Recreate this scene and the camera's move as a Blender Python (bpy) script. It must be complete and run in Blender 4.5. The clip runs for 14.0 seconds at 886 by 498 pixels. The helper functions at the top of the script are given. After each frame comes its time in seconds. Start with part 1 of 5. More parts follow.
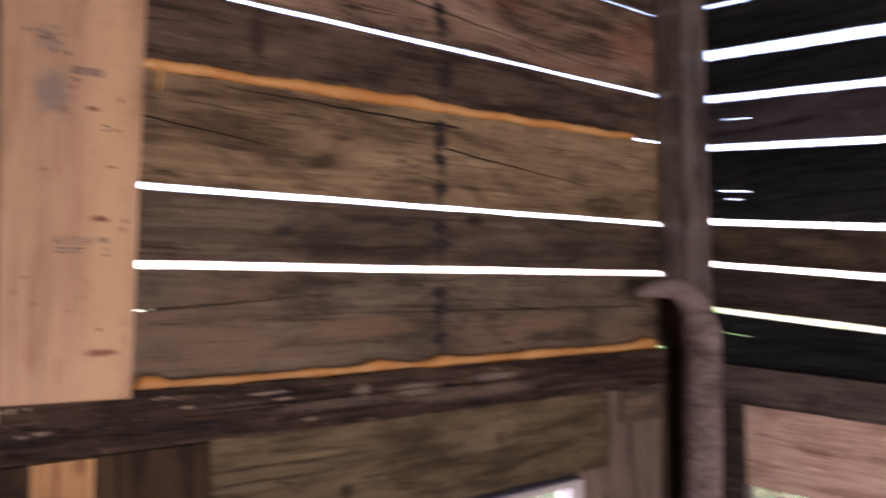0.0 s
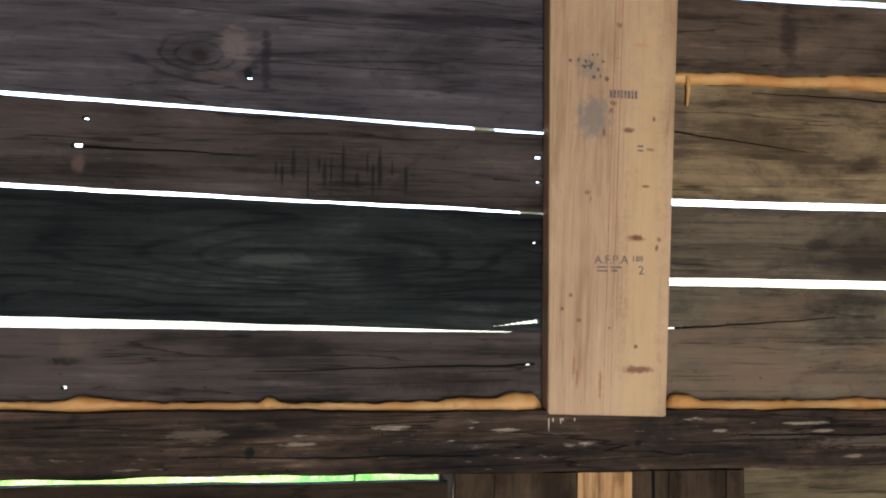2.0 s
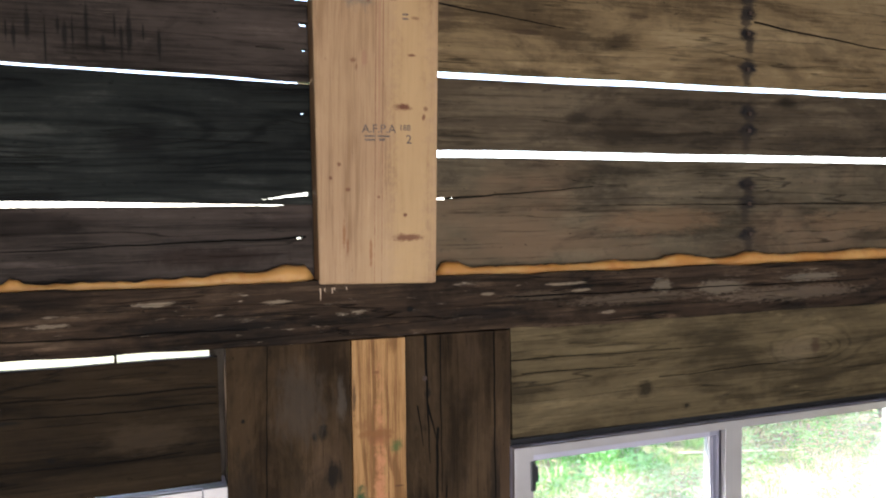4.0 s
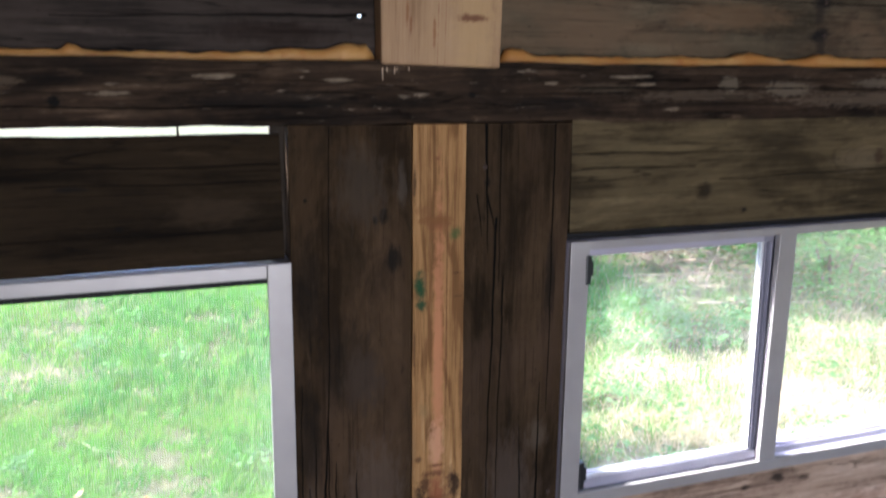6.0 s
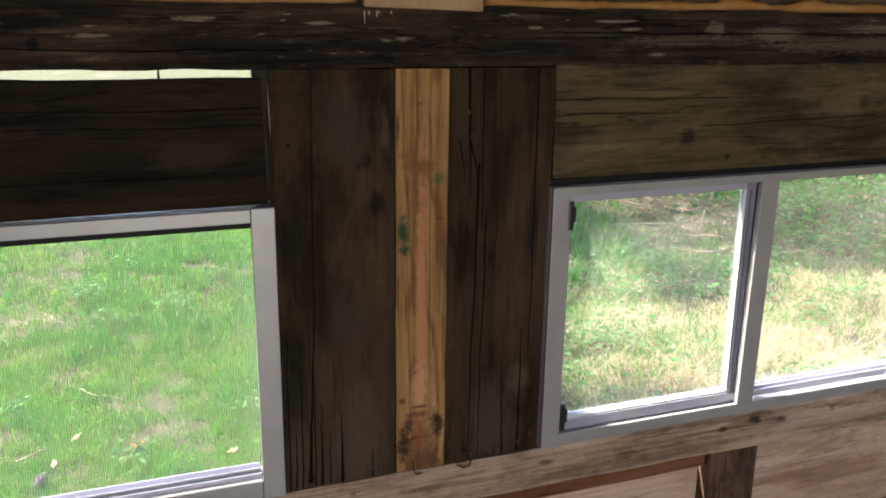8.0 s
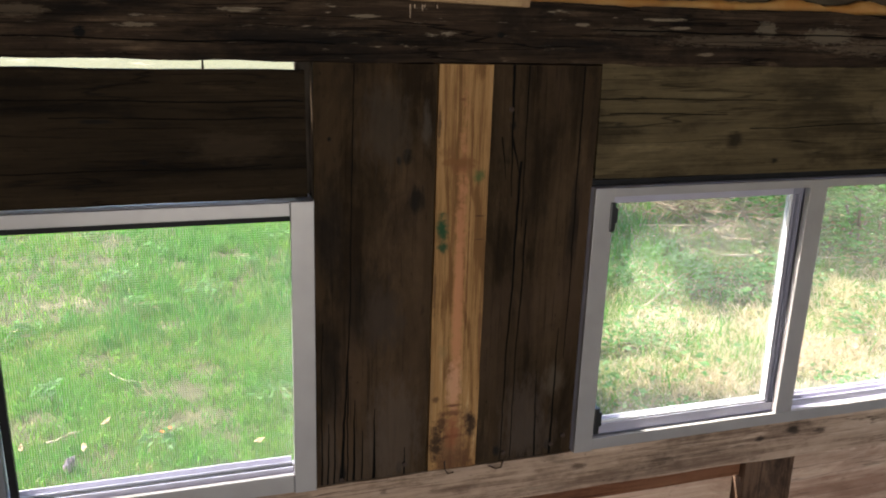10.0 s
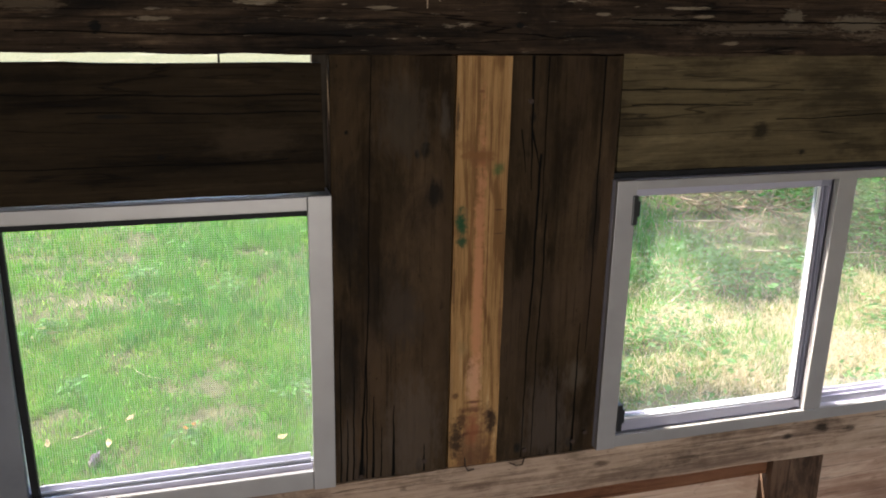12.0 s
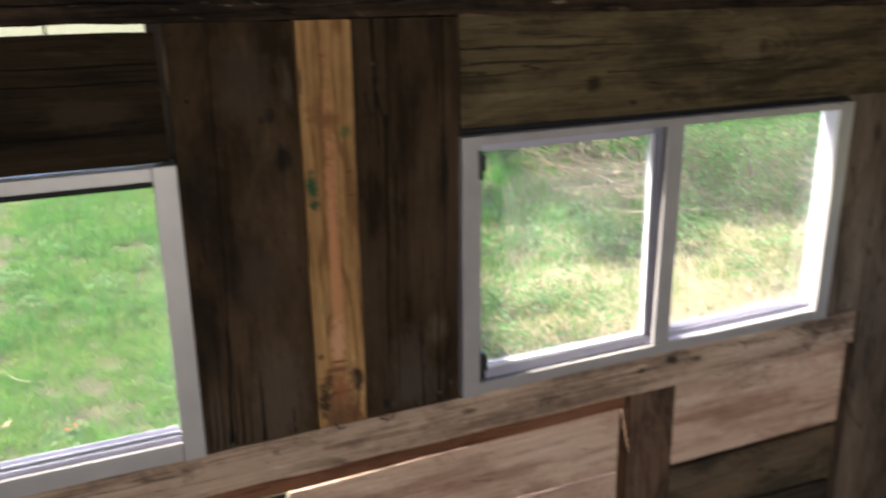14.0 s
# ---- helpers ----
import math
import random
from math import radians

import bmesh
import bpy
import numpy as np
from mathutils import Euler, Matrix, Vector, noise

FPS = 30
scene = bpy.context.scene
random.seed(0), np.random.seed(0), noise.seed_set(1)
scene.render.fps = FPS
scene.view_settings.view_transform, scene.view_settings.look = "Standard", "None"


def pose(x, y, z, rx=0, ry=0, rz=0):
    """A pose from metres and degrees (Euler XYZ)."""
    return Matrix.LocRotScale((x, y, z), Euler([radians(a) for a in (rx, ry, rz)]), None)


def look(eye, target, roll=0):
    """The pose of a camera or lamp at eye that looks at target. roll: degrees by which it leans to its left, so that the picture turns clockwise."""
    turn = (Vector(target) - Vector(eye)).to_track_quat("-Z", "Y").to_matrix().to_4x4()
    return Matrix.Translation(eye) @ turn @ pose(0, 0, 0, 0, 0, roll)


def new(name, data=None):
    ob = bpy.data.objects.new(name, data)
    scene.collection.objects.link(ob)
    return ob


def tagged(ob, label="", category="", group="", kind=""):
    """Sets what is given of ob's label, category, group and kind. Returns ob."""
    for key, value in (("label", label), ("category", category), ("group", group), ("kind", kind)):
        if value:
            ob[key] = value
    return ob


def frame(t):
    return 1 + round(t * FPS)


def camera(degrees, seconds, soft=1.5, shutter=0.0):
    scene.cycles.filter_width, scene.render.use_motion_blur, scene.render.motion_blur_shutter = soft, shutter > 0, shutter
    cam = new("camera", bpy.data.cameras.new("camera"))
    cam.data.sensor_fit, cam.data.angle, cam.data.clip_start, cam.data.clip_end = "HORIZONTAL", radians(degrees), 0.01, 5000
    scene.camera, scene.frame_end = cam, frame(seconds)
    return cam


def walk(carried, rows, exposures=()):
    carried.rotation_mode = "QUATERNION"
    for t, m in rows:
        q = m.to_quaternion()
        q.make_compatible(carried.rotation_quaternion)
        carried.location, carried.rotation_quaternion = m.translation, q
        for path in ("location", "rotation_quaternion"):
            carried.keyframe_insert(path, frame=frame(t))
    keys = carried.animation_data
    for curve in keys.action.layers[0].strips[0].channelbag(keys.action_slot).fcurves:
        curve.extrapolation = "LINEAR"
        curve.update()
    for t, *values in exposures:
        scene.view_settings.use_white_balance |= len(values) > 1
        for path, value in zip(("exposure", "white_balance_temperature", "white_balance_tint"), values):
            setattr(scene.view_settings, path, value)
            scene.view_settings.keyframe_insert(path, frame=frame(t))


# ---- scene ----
cam = camera(57.4, 14.0, soft=1.9, shutter=0.45)
PATH = [
    (0, (-0.07, -0.14, 1.53), (1.179, 1.419, 1.623), -0.8),
    (0.2, (-0.08, -0.115, 1.545), (0.961, 1.588, 1.678), -0.2),
    (0.5, (-0.081, -0.094, 1.562), (0.637, 1.765, 1.724), 0.5),
    (1, (-0.111, -0.097, 1.583), (0.357, 1.843, 1.709), 1.0),
    (1.5, (-0.161, -0.062, 1.597), (0.152, 1.912, 1.679), 0.8),
    (2, (-0.166, -0.058, 1.576), (0.084, 1.925, 1.651), 0.4),
    (2.5, (-0.156, -0.045, 1.563), (0.14, 1.933, 1.595), 0.4),
    (3, (-0.092, -0.059, 1.525), (0.414, 1.876, 1.511), 0.1),
    (3.2, (-0.084, -0.058, 1.515), (0.493, 1.857, 1.483), 0.2),
    (5.3, (-0.102, -0.076, 1.407), (0.602, 1.779, 1.156), -1.0),
    (5.5, (-0.128, -0.051, 1.414), (0.536, 1.809, 1.101), -0.3),
    (5.9, (-0.154, -0.03, 1.348), (0.485, 1.828, 0.975), -0.4),
    (6, (-0.151, -0.031, 1.342), (0.468, 1.825, 0.929), -0.2),
    (6.5, (-0.153, -0.036, 1.339), (0.444, 1.803, 0.827), -0.4),
    (7, (-0.138, -0.045, 1.336), (0.475, 1.784, 0.809), -0.4),
    (7.5, (-0.133, -0.05, 1.338), (0.488, 1.775, 0.808), -0.1),
    (10, (-0.149, -0.028, 1.338), (0.407, 1.814, 0.791), 1.1),
    (10.5, (-0.151, -0.016, 1.326), (0.373, 1.835, 0.779), 1.1),
    (11, (-0.148, -0.013, 1.329), (0.366, 1.837, 0.77), 1.0),
    (11.5, (-0.144, -0.013, 1.323), (0.364, 1.84, 0.77), 0.7),
    (12, (-0.138, -0.016, 1.329), (0.362, 1.84, 0.775), 0.4),
    (12.5, (-0.136, -0.017, 1.334), (0.348, 1.845, 0.79), 0.1),
    (13, (-0.128, -0.021, 1.336), (0.353, 1.845, 0.797), -0.1),
    (13.5, (-0.124, -0.032, 1.318), (0.405, 1.821, 0.781), -0.4),
    (13.8, (-0.113, -0.065, 1.285), (0.542, 1.747, 0.749), -1.2),
    (14, (-0.085, -0.086, 1.3), (0.649, 1.677, 0.706), -1.4),
]
EXPOSURES = [(0.0, 3.0, 6500, 44), (0.5, 3.5, 6050, 24), (1.2, 3.4, 5700, 15), (3.2, 3.15, 6150, 14), (5.3, 2.92, 6000, 22), (5.8, 2.66, 5750, 20), (6.05, 2.32, 5750, 17), (6.4, 1.9, 6450, 13), (14.0, 1.85, 6650, 13)]
walk(cam, [(t, look(eye, target, roll)) for t, eye, target, roll in PATH], EXPOSURES)

# ---- world, sun, fill lamp ----
SUN_EL, SUN_AZ = 54.0, -58.0  # azimuth from +y towards +x
world = bpy.data.worlds.new("sky")
scene.world = world
world.use_nodes = True
wn = world.node_tree
sky = wn.nodes.new("ShaderNodeTexSky")
sky.sky_type, sky.sun_disc = "NISHITA", False
sky.sun_elevation, sky.sun_rotation = radians(SUN_EL), radians(SUN_AZ)
wn.links.new(sky.outputs[0], wn.nodes["Background"].inputs[0])
wn.nodes["Background"].inputs[1].default_value = 0.15
sun = new("sun", bpy.data.lights.new("sun", "SUN"))
sun.data.energy, sun.data.angle, sun.data.color = 5.0, radians(0.6), (1.0, 0.95, 0.87)
sv = Vector((math.sin(radians(SUN_AZ)) * math.cos(radians(SUN_EL)), math.cos(radians(SUN_AZ)) * math.cos(radians(SUN_EL)), math.sin(radians(SUN_EL))))
sun.matrix_world = look(sv * 30, (0, 0, 0))
# added fill lamp, set in an assumed doorway behind the camera, unseen
fill_light = new("doorway_fill", bpy.data.lights.new("doorway_fill", "AREA"))
fill_light.data.shape, fill_light.data.size, fill_light.data.size_y = "RECTANGLE", 1.3, 1.95
fill_light.data.energy, fill_light.data.color = 16.0, (1.0, 0.95, 0.9)
fill_light.matrix_world = look((-0.1, -2.62, 0.9), (0.3, 1.2, 1.1))

# ---- materials ----


class Nodes:
    """A small helper to write node trees in few lines."""

    def __init__(self, name):
        self.mat = bpy.data.materials.new(name)
        self.mat.use_nodes = True
        self.tree = self.mat.node_tree
        self.bsdf = self.tree.nodes["Principled BSDF"]
        self.coord = self.node("ShaderNodeTexCoord").outputs["Object"]
        self.rand = self.node("ShaderNodeObjectInfo").outputs["Random"]

    def node(self, kind, **kw):
        n = self.tree.nodes.new(kind)
        for k, v in kw.items():
            setattr(n, k, v)
        return n

    def put(self, sock, value):
        if isinstance(value, bpy.types.NodeSocket):
            self.tree.links.new(value, sock)
        elif isinstance(value, (tuple, list)) and len(value) == 3 and sock.type == "RGBA":
            sock.default_value = (*value, 1)
        else:
            sock.default_value = value

    def math(self, op, a, b=0.0, c=0.0, clamp=False):
        n = self.node("ShaderNodeMath", operation=op, use_clamp=clamp)
        for s, v in zip(n.inputs, (a, b, c)):
            self.put(s, v)
        return n.outputs[0]

    def vec(self, op, a, b):
        n = self.node("ShaderNodeVectorMath", operation=op)
        self.put(n.inputs[0], a)
        self.put(n.inputs[1], b)
        return n.outputs[0]

    def noise(self, vec, scale=1.0, detail=3.0, rough=0.55, distort=0.0):
        n = self.node("ShaderNodeTexNoise")
        for k, v in (("Vector", vec), ("Scale", scale), ("Detail", detail), ("Roughness", rough), ("Distortion", distort)):
            self.put(n.inputs[k], v)
        return n.outputs[0]

    def band(self, x, lo, hi):
        n = self.node("ShaderNodeMapRange", interpolation_type="SMOOTHSTEP")
        for k, v in (("Value", x), ("From Min", lo), ("From Max", hi), ("To Min", 0.0), ("To Max", 1.0)):
            self.put(n.inputs[k], v)
        return n.outputs[0]

    def mix(self, fac, a, b, blend="MIX"):
        n = self.node("ShaderNodeMix", data_type="RGBA", blend_type=blend)
        self.put(n.inputs[0], fac)
        self.put(n.inputs[6], a)
        self.put(n.inputs[7], b)
        return n.outputs[2]

    def bump(self, height, strength=0.4, dist=0.002):
        n = self.node("ShaderNodeBump")
        for k, v in (("Height", height), ("Strength", strength), ("Distance", dist)):
            self.put(n.inputs[k], v)
        self.put(self.bsdf.inputs["Normal"], n.outputs[0])

    def done(self, color, rough=0.8, metal=0.0):
        self.put(self.bsdf.inputs["Base Color"], color)
        self.put(self.bsdf.inputs["Roughness"], rough)
        self.put(self.bsdf.inputs["Metallic"], metal)
        return self.mat


def wood(name, dark, mid, light, grain=0.5, blotch=0.6, stain=(0.014, 0.011, 0.009), ring=18.0, knots=0.5, cracks=0.6, marks=(), lines=(), eyes=(), rough=0.85, seed=0.0, relief=0.6, tint=None, mottle=0.5, ragged=(26, 60, 95), flecks=0.0, fib=0.3, crisp=(0.35, 1.1), grit=0.6):
    """Sawn wood with its length along local x and its width along local z. marks: (x, z, half length, half width,
    colour, strength) of stains and lighter patches.
    lines: (x0, x1, z at x0, z at x1, width) of drying cracks. eyes: (x, z, half length, half width, rings) round which
    the grain flows."""
    n = Nodes(name)
    shift = n.node("ShaderNodeCombineXYZ")
    n.put(shift.inputs[0], n.math("MULTIPLY", n.rand, 37.0))
    n.put(shift.inputs[1], n.math("MULTIPLY", n.rand, 11.0))
    n.put(shift.inputs[2], n.math("MULTIPLY_ADD", n.rand, 23.0, seed))
    p = n.vec("ADD", n.coord, shift.outputs[0])
    own = n.node("ShaderNodeSeparateXYZ")
    n.put(own.inputs[0], n.coord)
    sep = n.node("ShaderNodeSeparateXYZ")
    n.put(sep.inputs[0], p)
    # growth rings: thin dark lines along the board
    warp = n.noise(n.vec("MULTIPLY", p, (1.1, 3.0, 4.0)), 1.0, 3.0, 0.6)
    rings = n.math("MULTIPLY_ADD", warp, ring * 0.22, n.math("MULTIPLY", sep.outputs[2], ring))
    for x, z, rx, rz, k in eyes:
        dx = n.math("MULTIPLY", n.math("SUBTRACT", own.outputs[0], x), 1.0 / rx)
        dz = n.math("MULTIPLY", n.math("SUBTRACT", own.outputs[2], z), 1.0 / rz)
        d2 = n.math("ADD", n.math("MULTIPLY", dx, dx), n.math("MULTIPLY", dz, dz))
        rings = n.math("ADD", rings, n.math("MULTIPLY", n.math("POWER", 2.718, n.math("MULTIPLY", d2, -1.0)), k))
    rings = n.math("ADD", rings, n.math("MULTIPLY", n.noise(n.vec("MULTIPLY", p, (3, 30, 60)), 1.0, 3.0), 0.7))
    saw = n.math("ABSOLUTE", n.math("SUBTRACT", n.math("FRACT", rings), 0.5))
    late = n.band(saw, 0.28, 0.48)
    fibre = n.noise(n.vec("MULTIPLY", p, (3.5, 60, 95)), 1.0, 6.0, 0.72)
    hair = n.noise(n.vec("MULTIPLY", p, (13, 260, 420)), 1.0, 3.0, 0.6)
    coarse = n.noise(n.vec("MULTIPLY", p, (3.0, 8, 11)), 1.0, 6.0, 0.62, 0.5)
    speck = n.noise(p, 48.0, 6.0, 0.7)
    g = n.math("ADD", n.math("MULTIPLY", n.band(fibre, 0.34, 0.66), fib), n.math("MULTIPLY", n.band(hair, 0.3, 0.7), fib * 0.5))
    g = n.math("ADD", g, n.math("MULTIPLY", n.band(coarse, 0.34, 0.66), 0.92 - 1.5 * fib))
    g = n.math("ADD", g, n.math("MULTIPLY_ADD", speck, mottle * 0.5, -mottle * 0.25))
    g = n.math("SUBTRACT", g, n.math("MULTIPLY", late, grain * 0.36))
    col = n.mix(n.band(g, 0.0, 0.5), dark, mid)
    col = n.mix(n.band(g, 0.48, 0.98), col, light)
    if tint:
        col = n.mix(n.math("MULTIPLY", n.band(n.noise(n.vec("MULTIPLY", p, (2.2, 6, 5)), 1.0, 4.0, 0.6), 0.46, 0.64), 0.75), col, tint)
    bl = n.band(n.noise(n.vec("MULTIPLY", p, (4.5, 7, 11)), 1.0, 6.0, 0.68, 0.6), 0.49, 0.68)
    col = n.mix(n.math("MULTIPLY", bl, blotch), col, stain)
    spots = n.band(n.noise(n.vec("MULTIPLY", p, (20, 30, 46)), 1.0, 3.0, 0.6), 0.64, 0.74)
    col = n.mix(n.math("MULTIPLY", spots, blotch * 0.8), col, stain)
    if flecks:
        fl = n.math("MULTIPLY", n.band(n.noise(n.vec("MULTIPLY", p, (16, 50, 110)), 1.0, 4.0, 0.7), 0.6, 0.7), n.band(n.noise(n.vec("MULTIPLY", p, (2.5, 5, 9)), 1.0, 3.0), 0.45, 0.6))
        col = n.mix(n.math("MULTIPLY", fl, flecks), col, (0.3, 0.245, 0.18))
    # fine dark streaks and pits along the grain, and rubbed pale wear
    streak = n.band(n.noise(n.vec("MULTIPLY", p, (6, 120, 190)), 1.0, 4.0, 0.65), 0.54, 0.7)
    col = n.mix(n.math("MULTIPLY", streak, grit * 0.75), col, tuple(c * 0.35 for c in dark))
    pits = n.band(n.noise(n.vec("MULTIPLY", p, (70, 110, 150)), 1.0, 3.0, 0.6), 0.66, 0.74)
    col = n.mix(n.math("MULTIPLY", pits, grit), col, tuple(c * 0.3 for c in dark))
    worn = n.math("MULTIPLY", n.band(n.noise(n.vec("MULTIPLY", p, (9, 20, 26)), 1.0, 5.0, 0.7), 0.55, 0.72), n.band(fibre, 0.45, 0.6))
    col = n.mix(n.math("MULTIPLY", worn, grit * 0.7), col, tuple(min(1.0, c * 1.45) for c in light))
    height = n.math("ADD", n.math("MULTIPLY", fibre, 0.9), n.math("MULTIPLY", late, 0.3))
    height = n.math("ADD", height, n.math("MULTIPLY", hair, 0.25))
    if knots > 0:
        v = n.node("ShaderNodeTexVoronoi")
        n.put(v.inputs["Vector"], n.vec("MULTIPLY", p, (3.2, 3.0, 6.5)))
        n.put(v.inputs["Scale"], 1.0)
        vs = n.node("ShaderNodeSeparateColor")
        n.put(vs.inputs[0], v.outputs["Color"])
        few = n.band(vs.outputs[0], 1.0 - knots, 1.02 - knots)
        d = n.math("ADD", v.outputs["Distance"], n.math("MULTIPLY", n.noise(n.vec("MULTIPLY", p, (30, 40, 40)), 1.0, 2.0), 0.07))
        kn = n.math("MULTIPLY", n.math("SUBTRACT", 1.0, n.band(d, 0.06, 0.15)), few)
        col = n.mix(n.math("MULTIPLY", kn, 0.85), col, tuple(c * 0.5 for c in dark))
    if cracks > 0:
        c1 = n.noise(n.vec("MULTIPLY", p, (0.9, 8, 17)), 1.0, 4.0, 0.5)
        ck = n.math("SUBTRACT", 1.0, n.band(n.math("ABSOLUTE", n.math("SUBTRACT", c1, 0.5)), 0.001, 0.007))
        ck = n.math("MULTIPLY", ck, n.band(n.noise(n.vec("MULTIPLY", p, (4, 7, 7)), 1.0, 1.0), 0.48, 0.55))
        ck = n.math("MULTIPLY", ck, cracks)
        c2 = n.noise(n.vec("MULTIPLY", p, (1.6, 14, 42)), 1.0, 3.0, 0.5)
        k2 = n.math("SUBTRACT", 1.0, n.band(n.math("ABSOLUTE", n.math("SUBTRACT", c2, 0.5)), 0.002, 0.012))
        k2 = n.math("MULTIPLY", k2, n.band(n.noise(n.vec("MULTIPLY", p, (5, 9, 13)), 1.0, 2.0), 0.5, 0.58))
        ck = n.math("MAXIMUM", ck, n.math("MULTIPLY", k2, cracks * 0.8))
        col = n.mix(ck, col, (0.004, 0.0035, 0.003))
        height = n.math("SUBTRACT", height, n.math("MULTIPLY", ck, 2.5))
    if marks or lines:
        edge = n.noise(n.vec("MULTIPLY", n.coord, ragged), 1.0, 6.0, 0.75)
        wob = n.noise(n.vec("MULTIPLY", n.coord, (7, 1, 1)), 1.0, 3.0)
    for x, z, rx, rz, c, st in marks:
        dx = n.math("MULTIPLY", n.math("SUBTRACT", own.outputs[0], x), 1.0 / rx)
        dz = n.math("MULTIPLY", n.math("SUBTRACT", own.outputs[2], z), 1.0 / rz)
        d = n.math("SQRT", n.math("ADD", n.math("MULTIPLY", dx, dx), n.math("MULTIPLY", dz, dz)))
        d = n.math("ADD", d, n.math("MULTIPLY_ADD", edge, 2.0, -1.0))
        col = n.mix(n.math("MULTIPLY", n.math("SUBTRACT", 1.0, n.band(d, *crisp)), st), col, c)
    for x0, x1, z0, z1, w in lines:
        u = n.math("MULTIPLY", n.math("SUBTRACT", own.outputs[0], x0), 1.0 / (x1 - x0))
        mid_z = n.math("ADD", n.math("MULTIPLY_ADD", u, z1 - z0, z0), n.math("MULTIPLY_ADD", wob, 0.012, -0.006))
        taper = n.math("MULTIPLY", n.math("MULTIPLY", n.math("SUBTRACT", 1.0, u), 1.0, clamp=True), w)
        inside = n.math("MULTIPLY", n.math("GREATER_THAN", u, 0.0), n.math("LESS_THAN", u, 1.0))
        ck = n.math("SUBTRACT", 1.0, n.band(n.math("SUBTRACT", n.math("ABSOLUTE", n.math("SUBTRACT", own.outputs[2], mid_z)), taper), 0.0002, 0.001))
        ck = n.math("MULTIPLY", ck, inside)
        col = n.mix(ck, col, (0.003, 0.0025, 0.002))
        height = n.math("SUBTRACT", height, n.math("MULTIPLY", ck, 4.0))
    n.bump(height, relief, 0.0025)
    n.put(n.bsdf.inputs["Specular IOR Level"], 0.12)
    return n.done(col, rough)


BLACK = (0.006, 0.006, 0.006)
NAILS = (0.012, 0.011, 0.012)


def plain(name, color, rough=0.5, metal=0.0, var=0.12, scale=30.0, relief=0.1):
    n = Nodes(name)
    a = n.noise(n.coord, scale, 4.0)
    b = n.noise(n.coord, scale * 0.15, 3.0)
    f = n.math("ADD", n.math("MULTIPLY", a, 0.5), n.math("MULTIPLY", b, 0.5))
    col = n.mix(n.band(f, 0.3, 0.7), tuple(c * (1 - var) for c in color), tuple(min(1, c * (1 + var)) for c in color))
    n.bump(a, relief, 0.001)
    return n.done(col, n.math("MULTIPLY_ADD", b, 0.2, rough - 0.1), metal)


# right-hand boards: brown, tan and grey; left-hand boards: cold dark grey, lightened for lens glare, and brown
# rusted nails over a hidden post have stained each board in one column
def nail_marks(x, zs):
    out = []
    for i, z in enumerate(zs):
        out += [(x, z, 0.026, 0.016, NAILS, 1.0), (x + 0.004 * (-1) ** i, z - 0.016, 0.014, 0.034, (0.028, 0.022, 0.018), 0.8)]
    return out


M_TAN = wood("tan_board", (0.073, 0.05, 0.026), (0.18, 0.128, 0.066), (0.26, 0.192, 0.103), fib=0.18, mottle=0.8, blotch=0.4, ring=14, knots=0.3, seed=1,
             marks=nail_marks(0.805, (1.885, 1.85, 1.808, 1.745)) + [(0.32, 1.79, 0.05, 0.006, (0.04, 0.025, 0.016), 0.7), (0.55, 1.83, 0.03, 0.006, (0.04, 0.025, 0.016), 0.6), (1.25, 1.8, 0.06, 0.02, (0.05, 0.03, 0.02), 0.6), (0.17, 1.85, 0.02, 0.07, (0.06, 0.04, 0.027), 0.55)],
             lines=[(0.86, 0.3, 1.885, 1.9, 0.0018), (0.82, 1.3, 1.835, 1.78, 0.0014), (0.16, 0.4, 1.83, 1.8, 0.0008)])
M_TOP = wood("mottled_tan_board", (0.05, 0.034, 0.022), (0.17, 0.115, 0.075), (0.28, 0.2, 0.135), fib=0.18, blotch=0.7, ring=8, knots=0.4, seed=23, tint=(0.2, 0.1, 0.055),
             marks=nail_marks(0.81, (2.12, 2.15)), lines=[(0.2, 1.3, 2.2, 2.1, 0.0015)])
M_BROWN = wood("brown_board", (0.026, 0.018, 0.012), (0.075, 0.052, 0.034), (0.13, 0.092, 0.06), fib=0.2, mottle=0.8, blotch=0.6, ring=12, knots=0.4, seed=2,
               marks=[(0.37, 2.0, 0.02, 0.06, (0.02, 0.012, 0.01), 0.7), (0.82, 2.0, 0.03, 0.05, NAILS, 0.7), (1.35, 2.0, 0.05, 0.03, (0.02, 0.013, 0.01), 0.7)])
M_OLIVE = wood("olive_board", (0.024, 0.018, 0.012), (0.066, 0.05, 0.032), (0.12, 0.093, 0.058), fib=0.2, mottle=0.8, blotch=0.6, ring=16, knots=0.35, seed=3,
               marks=nail_marks(0.803, (1.66, 1.622)) + [(0.42, 1.64, 0.035, 0.012, (0.016, 0.012, 0.009), 0.7), (0.5, 1.62, 0.06, 0.03, (0.03, 0.022, 0.014), 0.6)])
M_GREY = wood("grey_board", (0.034, 0.027, 0.0175), (0.084, 0.067, 0.0425), (0.143, 0.114, 0.073), fib=0.18, mottle=0.9, blotch=0.5, ring=10, knots=0.3, seed=4, tint=(0.15, 0.1, 0.06),
              marks=nail_marks(0.797, (1.515, 1.478, 1.42)) + [(0.6, 1.45, 0.16, 0.03, (0.16, 0.1, 0.055), 0.6), (1.1, 1.44, 0.2, 0.03, (0.16, 0.105, 0.06), 0.6)],
              lines=[(0.14, 0.45, 1.497, 1.515, 0.0012), (1.5, 0.5, 1.47, 1.48, 0.0008)])
